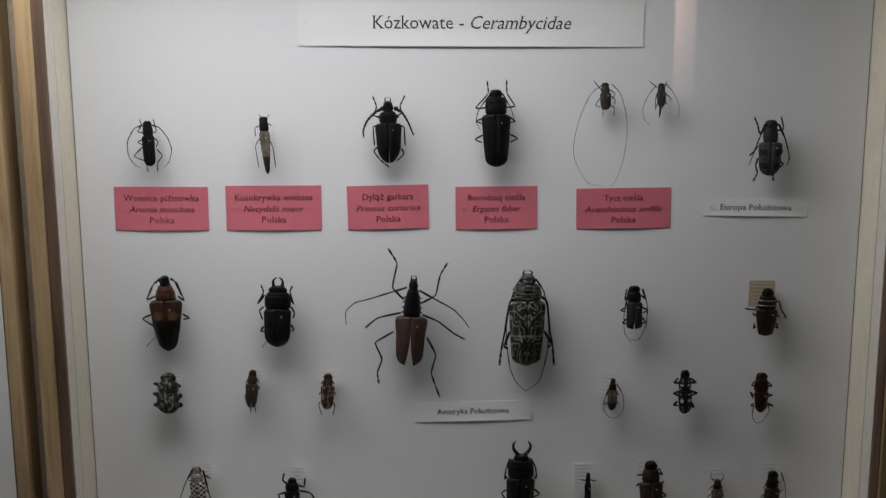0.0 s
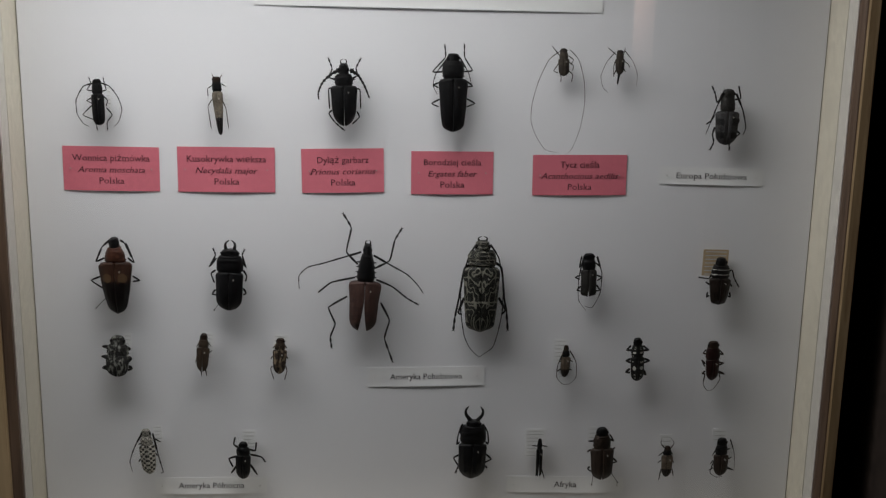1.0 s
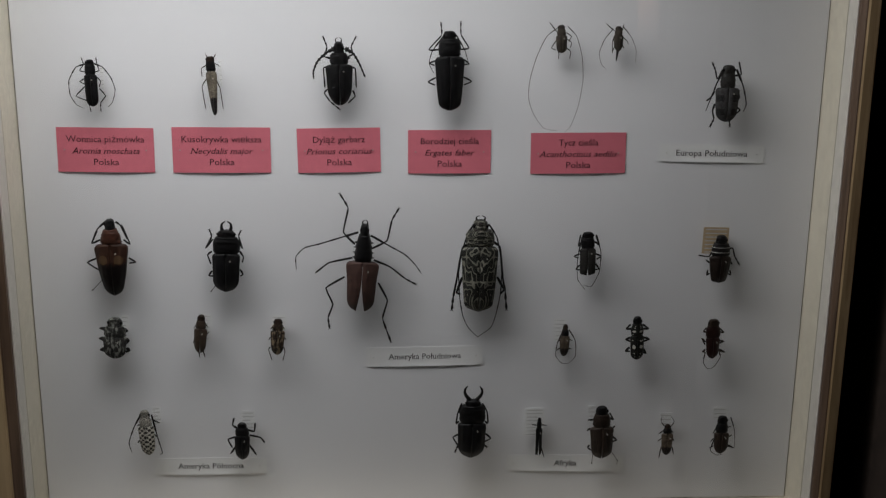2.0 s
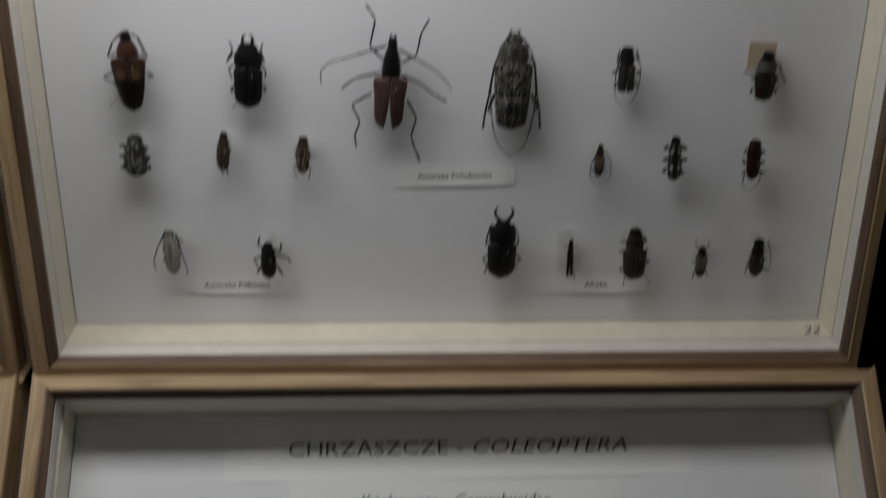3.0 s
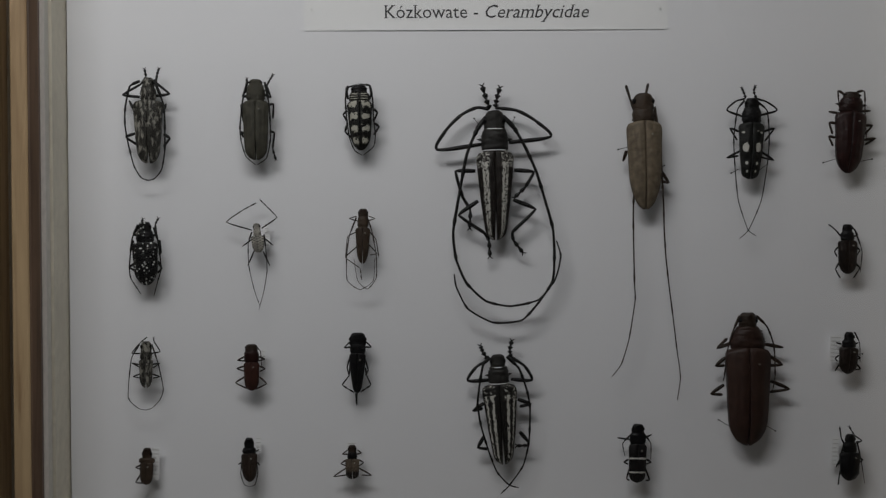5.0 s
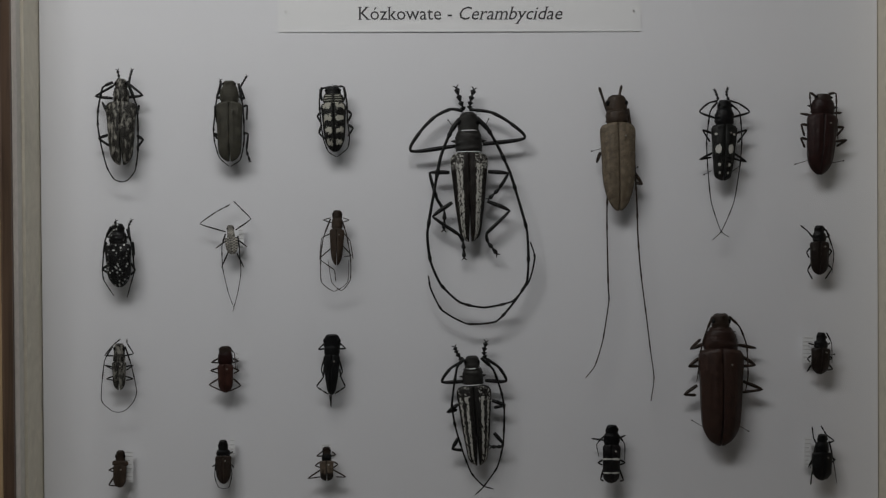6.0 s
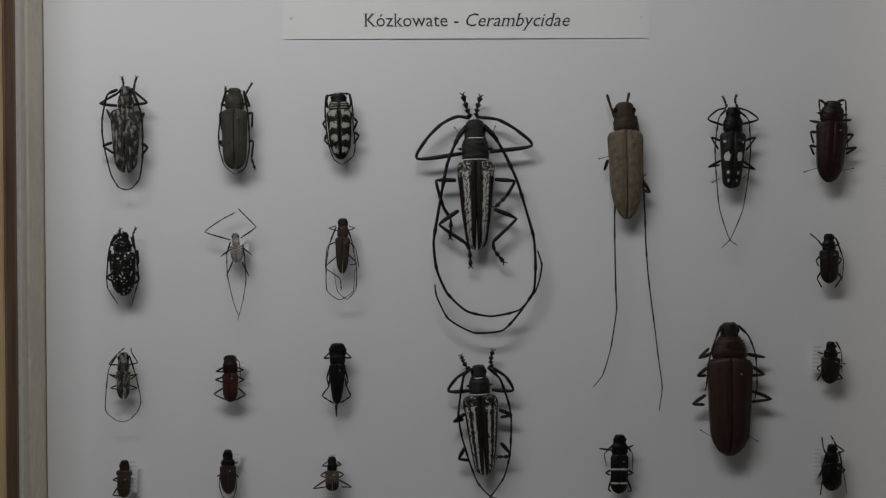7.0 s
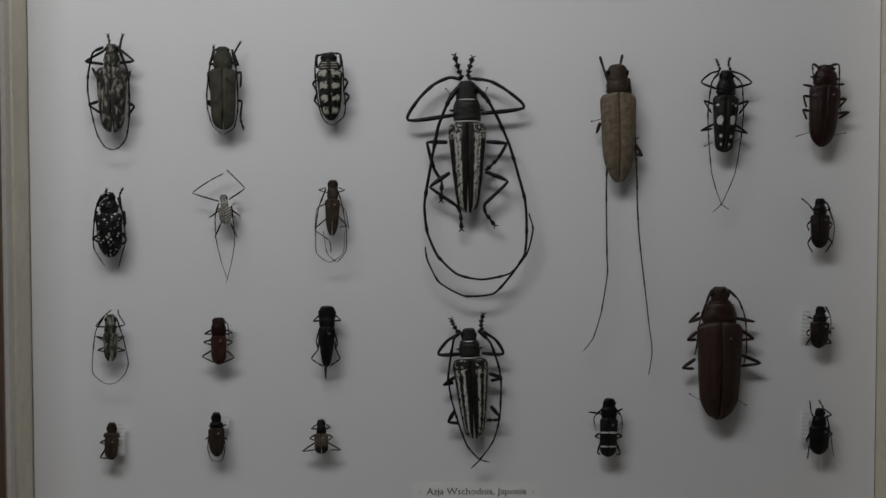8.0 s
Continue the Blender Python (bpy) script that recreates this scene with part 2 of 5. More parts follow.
def paper_card(m, cx, cy, w, h, rot, paper, label, group, lines, ink, lift=1.6, curl=1.5, pins=True, name="paper_label"):
    """A pinned paper label; sizes in mm. lines: (runs, letter size, text width, height of the baseline over the middle)."""
    card = thing(name, m @ pose(cx * MM, cy * MM, lift * MM, 0, 0, rot), label, "label", group)
    bm = bmesh.new()
    nx, ny = 20, 8
    w, h = w * MM, h * MM

    def bend(x, y):
        a = x / (w / 2)
        b = (0.5 - y / h)
        return curl * MM * (b * b * (1 - a * a) - 0.25 * (1 - a * a))

    grid = {}
    for side, off in ((0, 0.0), (1, -0.0002)):
        for i in range(nx + 1):
            for j in range(ny + 1):
                x, y = w * (i / nx - 0.5), h * (j / ny - 0.5)
                grid[side, i, j] = bm.verts.new((x, y, bend(x, y) + off))
    for side in (0, 1):
        for i in range(nx):
            for j in range(ny):
                q = [grid[side, i, j], grid[side, i + 1, j], grid[side, i + 1, j + 1], grid[side, i, j + 1]]
                bm.faces.new(q if side == 0 else q[::-1])
    rim = [(i, 0) for i in range(nx)] + [(nx, j) for j in range(ny)] + [(i, ny) for i in range(nx, 0, -1)] + [(0, j) for j in range(ny, 0, -1)]
    for k, a in enumerate(rim):
        b = rim[(k + 1) % len(rim)]
        bm.faces.new((grid[0, a[0], a[1]], grid[1, a[0], a[1]], grid[1, b[0], b[1]], grid[0, b[0], b[1]]))
    for f in bm.faces:
        f.smooth = abs(f.normal.z) > 0.5 or f.calc_area() > 1e-6 and len(f.verts) == 4 and abs(f.calc_center_median().x) < w / 2 - 1e-5 and abs(f.calc_center_median().y) < h / 2 - 1e-5
    for e in bm.edges:
        e.smooth = not any(not f.smooth for f in e.link_faces)
    sheet = part("sheet", bm, paper, card)
    for runs, size, width, y in lines:
        write_line(sheet, runs, size * MM, 0, y * MM, bend, width * MM, ink)
    if pins:
        for s in (-1, 1):
            x = s * (w / 2 - 4.5 * MM)
            pin = bmesh.new()
            bmesh.ops.create_cone(pin, cap_ends=True, segments=6, radius1=0.00018, radius2=0.00018, depth=(lift + 2.6) * MM,
                                  matrix=Matrix.Translation((x, 0, (0.6 - lift - 2.0) / 2 * MM)))
            bmesh.ops.create_icosphere(pin, subdivisions=1, radius=0.0005, matrix=Matrix.Translation((x, 0, 0.7 * MM)))
            part("label_pin", pin, STEEL, card, "small steel pin")
    return card


# ---------------------------------------------------------------- room and showcase
def room():
    wall = plain("grey_painted_wall", (0.16, 0.15, 0.14), 0.8, 120.0, 0.06, 2.0)
    tagged(part("floor", slab(-3, 3, -4, 0.6, -0.05, 0.0), plain("brown_floor", (0.12, 0.08, 0.05), 0.5, 40.0, 0.2, 2.0), None), "brown wooden floor", "floor", "", "structure")
    tagged(part("ceiling", slab(-3, 3, -4, 0.6, 2.9, 3.0), plain("ceiling_paint", (0.45, 0.43, 0.40), 0.8), None), "pale painted ceiling", "ceiling", "", "structure")
    for name, b in (("wall_north", (-3, 3, 0.6, 0.75, -0.05, 3.0)), 
                    ("wall_east", (3, 3.15, -4.15, 0.75, -0.05, 3.0)), ("wall_west", (-3.15, -3, -4.15, 0.75, -0.05, 3.0))):
        tagged(part(name, slab(*b), wall, None), "grey painted wall of the museum room", "wall", "", "structure")
    # the wall behind the visitor has one narrow upright slit, added for the glow
    bm = bmesh.new()
    for b in ((-3, 0.98, -4.15, -4, -0.05, 3.0), (1.10, 3, -4.15, -4, -0.05, 3.0), (0.98, 1.10, -4.15, -4, -0.05, 1.22), (0.98, 1.10, -4.15, -4, 2.1, 3.0)):
        s = slab(*b)
        me = bpy.data.meshes.new("tmp")
        s.to_mesh(me)
        s.free()
        bm.from_mesh(me)
        bpy.data.meshes.remove(me)
    tagged(part("wall_south", bm, wall, None), "grey painted wall with a narrow slit added for the glowing panel", "wall", "", "structure")
    # added glow for the pink streak in the glass, fading downwards and to the sides
    glow, nt, b = nodes_of("streak_glow")
    b.inputs["Base Color"].default_value = (0.8, 0.6, 0.55, 1)
    b.inputs["Emission Color"].default_value = (1.0, 0.62, 0.52, 1)
    sep = nt.nodes.new("ShaderNodeSeparateXYZ")
    link(nt, coords(nt), 0, sep, 0)
    high = ramp(nt, maths(nt, "SUBTRACT", sep.outputs[2], 1.2), [(0.0, (0, 0, 0)), (0.25, (0.25,) * 3), (0.75, (1, 1, 1))])
    across = ramp(nt, maths(nt, "SUBTRACT", sep.outputs[0], 0.6), [(0.46, (0, 0, 0)), (0.51, (1, 1, 1)), (0.66, (0, 0, 0))])
    nt.links.new(maths(nt, "MULTIPLY", maths(nt, "MULTIPLY", high.outputs[0], across.outputs[0]), 9.0), b.inputs["Emission Strength"])
    tagged(part("backdrop", slab(0.6, 1.5, -4.62, -4.6, 0.9, 2.4), glow, None), "pinkish glowing panel behind the slit, added for the streak reflected in the glass", "sky", "", "structure")


def showcase():
    case = thing("showcase", Matrix.Identity(4), "dark brown sloping showcase that carries the insect boxes", "showcase")
    up = part("upright_board", slab(-1.2, 0.262, -0.03, 0.52, -0.030, -0.0065), DARK_BOARD, case)
    up.matrix_world = UPPER
    lo = part("sloping_board", slab(-1.2, 0.262, -0.48, -0.012, -0.030, -0.0065), DARK_BOARD, case)
    lo.matrix_world = LOWER
    part("canopy", slab(-1.2, 0.262, -0.42, 0.03, 1.99, 2.02), DARK_BOARD, case)
    for x in (-1.212, 0.274):
        part("side_panel", slab(x - 0.0115, x + 0.0115, -0.42, 0.035, 0.0, 2.02, 0.002), DARK_BOARD, case)
    part("plinth", slab(-1.19, 0.258, -0.36, 0.03, 0.0, 0.84), DARK_BOARD, case)
    lamp = thing("tube_lamp", look(LAMP_AT + Vector((0, 0, 0.012)), LAMP_AIM + Vector((0, 0, 0.012))), "white metal tube lamp under the canopy", "lamp")
    tray = bmesh.new()
    for b in ((-0.29, 0.29, -0.082, -0.070, 0.004, 0.03), (-0.29, 0.29, 0.070, 0.082, 0.004, 0.03), (-0.29, 0.29, -0.082, 0.082, 0.03, 0.034)):
        s = slab(*b)
        me = bpy.data.meshes.new("tmp")
        s.to_mesh(me)
        s.free()
        tray.from_mesh(me)
        bpy.data.meshes.remove(me)
    part("lamp_housing", tray, plain("white_enamel", (0.7, 0.7, 0.68), 0.4), lamp)
    rod = bmesh.new()
    bmesh.ops.create_cone(rod, cap_ends=True, segments=10, radius1=0.004, radius2=0.004, depth=0.24)
    stem = part("lamp_stem", rod, STEEL, lamp)
    stem.matrix_world = Matrix.Translation(LAMP_AT + Vector((0, 0.012, 0.142)))


room()
showcase()

display_box(UPPER, -0.2450, 0.2292, 0.0432, 0.4500, "glazed pale wood insect box with longhorn beetles on white backing", UPPER_LID)
display_box(LOWER, -0.2485, 0.2400, -0.4200, -0.0205, "glazed pale wood insect box with large Asian longhorn beetles", LOWER_LID)
display_box(UPPER @ pose(-0.5215, 0.002, 0.001), -0.2325, 0.2425, 0.0405, 0.4500, "neighbouring glazed pale wood insect box in the upper row", UPPER_LID)
display_box(LOWER @ pose(-0.5295, -0.001, 0.0), -0.2450, 0.2410, -0.4200, -0.0205, "neighbouring glazed pale wood insect box in the lower row", LOWER_LID)

# ---------------------------------------------------------------- labels
POLISH = "pink species labels"
PINKS = [
    (-195.2, 272.5, 56.0, 26.3, -0.5, "Wonnica piżmówka", 45, "Aromia moschata", 39),
    (-128.0, 272.5, 57.3, 27.0, -0.1, "Kusokrywka większa", 47, "Necydalis major", 37),
    (-59.2, 272.5, 49.0, 26.5, 1.0, "Dyląż garbarz", 31, "Prionus coriarius", 39),
    (6.3, 271.7, 49.4, 26.0, 0.2, "Borodziej cieśla", 35, "Ergates faber", 30),
    (83.5, 271.0, 57.3, 24.6, 0.5, "Tycz cieśla", 24, "Acanthocinus aedilis", 47),
]
for cx, cy, w, h, rot, first, w1, second, w2 in PINKS:
    paper_card(UPPER, cx, cy, w, h, rot, PINK, "pink paper label with printed species name " + second, POLISH,
               [([(first, False)], 5.4, w1, 4.6), ([(second, True)], 5.0, w2, -2.2), ([("Polska", False)], 5.4, 15, -8.9)], INK_ON_PINK, 0.45, 0.8)
REGION = "white region labels"
for m, cx, cy, w, h, rot, text, wt in ((UPPER, 164.4, 270.9, 64, 10.6, -1.0, "Europa Południowa", 44), (UPPER, -7.5, 142.9, 73, 12.5, 0.8, "Ameryka Południowa", 45),
                                       (UPPER, -142.2, 70.5, 70, 11.0, 0.0, "Ameryka Północna", 41), (UPPER, 83.2, 69.4, 76, 11.0, -1.0, "Afryka", 14.5),
                                       (LOWER, 4.2, -371.7, 75, 11.0, -0.6, "Azja Wschodnia, Japonia", 58)):
    paper_card(m, cx, cy, w, h, rot, PAPER, "small white paper label reading " + text, REGION, [([(text, False)], 5.2, wt, -1.6)], INK, 0.4, 0.7)
TITLE = "white title labels"
paper_card(UPPER, -8.8, 380.5, 203, 25.0, -0.4, PAPER, "white paper title label reading Kózkowate - Cerambycidae", TITLE,
           [([("Kózkowate - ", False), ("Cerambycidae", True)], 11.0, 117, -2.4)], INK, 0.55, 1.2)
paper_card(LOWER, -3.3, -45.0, 298, 38.0, 0.4, PAPER, "large white paper title label reading CHRZĄSZCZE - COLEOPTERA", TITLE,
           [([("CHRZĄSZCZE - ", False), ("COLEOPTERA", True)], 13.0, 219, -3.0)], INK, 0.3, 0.3)
paper_card(LOWER, -5.9, -76.2, 211, 24.0, 0.1, PAPER, "white paper title label reading Kózkowate - Cerambycidae", TITLE,
           [([("Kózkowate - ", False), ("Cerambycidae", True)], 11.0, 119, -5.0)], INK, 0.4, 0.5)
plate = thing("box_number", UPPER @ pose(0.2185, 0.0439, 0.0205), "small black number 22 on the inner wall of the box", "number")
write_line(plate, [("22", False)], 0.0085, 0.0, 0.0, lambda x, y: 0.0, 0.0105, INK)

# ---------------------------------------------------------------- wing-case materials
# the UV map of a wing case: x from the seam (0) to the outer edge (1), y from the shoulders (0) to the tip (1)
def chitin(name, base, second=None, pattern="", rough=0.34, grain=0.42):
    m, nt, b = nodes_of(name)
    co = coords(nt)
    uvn = nt.nodes.new("ShaderNodeTexCoord")
    sep = nt.nodes.new("ShaderNodeSeparateXYZ")
    link(nt, uvn, "UV", sep, 0)
    a, s = sep.outputs[0], sep.outputs[1]
    info = nt.nodes.new("ShaderNodeObjectInfo")
    fine = noise_node(nt, co, 1600.0, 5)
    mid = noise_node(nt, co, 330.0, 4, 0.6)
    base = tuple(0.72 * c for c in base)
    fr = ramp(nt, fine.outputs[0], [(0.3, tuple(c * (1 - grain) for c in base)), (0.75, tuple(min(1, c * (1 + grain)) for c in base))])
    mr = ramp(nt, mid.outputs[0], [(0.32, (0.45, 0.44, 0.43)), (0.68, (1.35, 1.32, 1.28))])
    colour = mixed(nt, 1.0, fr.outputs[0], mr.outputs[0], "MULTIPLY")
    mask = None
    wob = maths(nt, "SUBTRACT", noise_node(nt, co, 700.0, 3).outputs[0], 0.5)
    if pattern == "stripes":
        a2 = maths(nt, "MULTIPLY_ADD", wob, 0.30, a)
        w1 = maths(nt, "LESS_THAN", maths(nt, "ABSOLUTE", maths(nt, "SUBTRACT", a2, 0.47)), 0.095)
        w2 = maths(nt, "LESS_THAN", maths(nt, "ABSOLUTE", maths(nt, "SUBTRACT", a2, 0.82)), 0.055)
        both = maths(nt, "MAXIMUM", w1, w2)
        body = maths(nt, "GREATER_THAN", s, 0.13)
        spots = maths(nt, "GREATER_THAN", noise_node(nt, co, 900.0, 2).outputs[0], 0.60)
        top = maths(nt, "MULTIPLY", maths(nt, "LESS_THAN", s, 0.2), maths(nt, "MULTIPLY", spots, maths(nt, "GREATER_THAN", a, 0.25)))
        gaps = maths(nt, "LESS_THAN", noise_node(nt, coords(nt, "Object", (1.0, 0.5, 1.0)), 900.0, 2).outputs[0], 0.58)
        mask = maths(nt, "MAXIMUM", maths(nt, "MULTIPLY", maths(nt, "MULTIPLY", both, gaps), body), top)
    elif pattern == "broad":
        a2 = maths(nt, "MULTIPLY_ADD", wob, 0.34, a)
        band = maths(nt, "LESS_THAN", maths(nt, "ABSOLUTE", maths(nt, "SUBTRACT", a2, 0.57)), 0.17)
        line = maths(nt, "GREATER_THAN", maths(nt, "ABSOLUTE", maths(nt, "SUBTRACT", maths(nt, "MULTIPLY_ADD", wob, 0.16, a2), 0.60)), 0.028)
        gaps = maths(nt, "LESS_THAN", noise_node(nt, coords(nt, "Object", (1.0, 0.5, 1.0)), 900.0, 2).outputs[0], 0.60)
        whole = maths(nt, "MULTIPLY", maths(nt, "MULTIPLY", band, line), gaps)
        grains = maths(nt, "GREATER_THAN", noise_node(nt, co, 1000.0, 2).outputs[0], 0.56)
        top = maths(nt, "MULTIPLY", maths(nt, "LESS_THAN", s, 0.17), maths(nt, "MULTIPLY", grains, maths(nt, "GREATER_THAN", a, 0.3)))
        mask = maths(nt, "MAXIMUM", maths(nt, "MULTIPLY", whole, maths(nt, "GREATER_THAN", s, 0.12)), top)
    elif pattern == "blocks":
        s2 = maths(nt, "MULTIPLY_ADD", wob, 0.24, s)
        bands = maths(nt, "GREATER_THAN", maths(nt, "SINE", maths(nt, "MULTIPLY", s2, 25.0)), 0.32)
        mid_a = maths(nt, "LESS_THAN", maths(nt, "ABSOLUTE", maths(nt, "SUBTRACT", maths(nt, "MULTIPLY_ADD", wob, 0.4, a), 0.52)), 0.33)
        mask = maths(nt, "MULTIPLY", bands, mid_a)
    elif pattern == "spots":
        vo = nt.nodes.new("ShaderNodeTexVoronoi")
        vo.inputs["Scale"].default_value = 500.0
        link(nt, co, 0, vo, "Vector")
        mask = maths(nt, "LESS_THAN", maths(nt, "MULTIPLY_ADD", wob, 0.5, vo.outputs["Distance"]), 0.26)
    elif pattern == "big_spots":
        mask = None
        for ca, cs, ra, rs in ((0.55, 0.44, 0.26, 0.085), (0.5, 0.72, 0.13, 0.03), (0.45, 0.86, 0.12, 0.025), (0.72, 0.17, 0.12, 0.022)):
            da = maths(nt, "POWER", maths(nt, "DIVIDE", maths(nt, "SUBTRACT", a, ca), ra), 2.0)
            ds = maths(nt, "POWER", maths(nt, "DIVIDE", maths(nt, "SUBTRACT", s, cs), rs), 2.0)
            k = maths(nt, "LESS_THAN", maths(nt, "MULTIPLY_ADD", wob, 2.2, maths(nt, "ADD", da, ds)), 1.0)
            mask = k if mask is None else maths(nt, "MAXIMUM", mask, k)
    elif pattern == "bars":
        s2, a2 = maths(nt, "MULTIPLY_ADD", wob, 0.10, s), maths(nt, "MULTIPLY_ADD", wob, 0.3, a)
        b1 = maths(nt, "MULTIPLY", maths(nt, "LESS_THAN", maths(nt, "ABSOLUTE", maths(nt, "SUBTRACT", s2, 0.30)), 0.10), maths(nt, "GREATER_THAN", a2, 0.38))
        b2 = maths(nt, "MULTIPLY", maths(nt, "LESS_THAN", maths(nt, "ABSOLUTE", maths(nt, "SUBTRACT", s2, 0.70)), 0.09), maths(nt, "GREATER_THAN", a2, 0.30))
        mask = maths(nt, "MAXIMUM", b1, b2)
    elif pattern == "checks":
        rows = maths(nt, "SINE", maths(nt, "MULTIPLY_ADD", wob, 3.0, maths(nt, "MULTIPLY", s, 40.0)))
        cols = maths(nt, "SINE", maths(nt, "MULTIPLY_ADD", a, 9.0, 0.6))
        mask = maths(nt, "GREATER_THAN", maths(nt, "MULTIPLY", rows, cols), 0.06)
    elif pattern == "mottle":
        n1 = noise_node(nt, coords(nt, "Object", (1.0, 0.45, 1.0)), 520.0, 3, 0.6)
        mask = ramp(nt, n1.outputs[0], [(0.50, (0, 0, 0)), (0.60, (1, 1, 1))]).outputs[0]
    elif pattern == "scroll":
        # curls that mirror each other across the seam
        n1 = noise_node(nt, coords(nt, "UV", (1.0, 1.9, 1.0)), 1.7, 1.0, 0.4)
        lines = maths(nt, "ABSOLUTE", maths(nt, "SINE", maths(nt, "MULTIPLY_ADD", n1.outputs[0], 24.0, maths(nt, "MULTIPLY", wob, 1.2))))
        bars = maths(nt, "LESS_THAN", maths(nt, "ABSOLUTE", maths(nt, "SUBTRACT", maths(nt, "MULTIPLY_ADD", wob, 0.05, s), 0.52)), 0.014)
        mask = maths(nt, "MAXIMUM", maths(nt, "LESS_THAN", lines, 0.42), bars)
    elif pattern == "cross":
        s2 = maths(nt, "MULTIPLY_ADD", wob, 0.05, s)
        l1 = maths(nt, "LESS_THAN", maths(nt, "ABSOLUTE", maths(nt, "SUBTRACT", s2, 0.36)), 0.025)
        l2 = maths(nt, "LESS_THAN", maths(nt, "ABSOLUTE", maths(nt, "SUBTRACT", s2, 0.72)), 0.02)
        mask = maths(nt, "MAXIMUM", l1, l2)
    elif pattern == "tip":
        mask = maths(nt, "GREATER_THAN", maths(nt, "MULTIPLY_ADD", wob, 0.12, s), 0.60)
    elif pattern == "lower":
        mask = maths(nt, "GREATER_THAN", maths(nt, "MULTIPLY_ADD", wob, 0.30, s), 0.36)
        da = maths(nt, "POWER", maths(nt, "DIVIDE", maths(nt, "SUBTRACT", a, 0.5), 0.30), 2.0)
        ds = maths(nt, "POWER", maths(nt, "DIVIDE", maths(nt, "SUBTRACT", s, 0.29), 0.085), 2.0)
        patch = maths(nt, "LESS_THAN", maths(nt, "MULTIPLY_ADD", wob, 1.6, maths(nt, "ADD", da, ds)), 1.0)
        colour = mixed(nt, patch, colour, (0.085, 0.050, 0.028))
        mask = maths(nt, "MULTIPLY", mask, maths(nt, "SUBTRACT", 1.0, patch))
    elif pattern == "streak":
        n1 = noise_node(nt, coords(nt, "UV", (9.0, 0.7, 1.0)), 1.6, 3, 0.6)
        mask = ramp(nt, n1.outputs[0], [(0.45, (0, 0, 0)), (0.65, (0.8, 0.8, 0.8))]).outputs[0]
        flecks = maths(nt, "GREATER_THAN", noise_node(nt, co, 480.0, 2).outputs[0], 0.70)
        mask = maths(nt, "MAXIMUM", mask, maths(nt, "MAXIMUM", flecks, maths(nt, "LESS_THAN", a, 0.055)))
    if mask is not None:
        colour = mixed(nt, mask, colour, second)
    tone = maths(nt, "MULTIPLY_ADD", info.outputs["Random"], 0.2, 0.9)
    comb = nt.nodes.new("ShaderNodeCombineColor")
    for k in range(3):
        nt.links.new(tone, comb.inputs[k])
    nt.links.new(mixed(nt, 1.0, colour, comb.outputs[0], "MULTIPLY"), b.inputs["Base Color"])
    nt.links.new(maths(nt, "MULTIPLY_ADD", mid.outputs[0], 0.25, rough - 0.1), b.inputs["Roughness"])
    b.inputs["Specular IOR Level"].default_value = 0.24
    relief = maths(nt, "MULTIPLY_ADD", mid.outputs[0], 1.6, fine.outputs[0])
    bumped(nt, b, relief, 0.6, 0.00032)
    return m


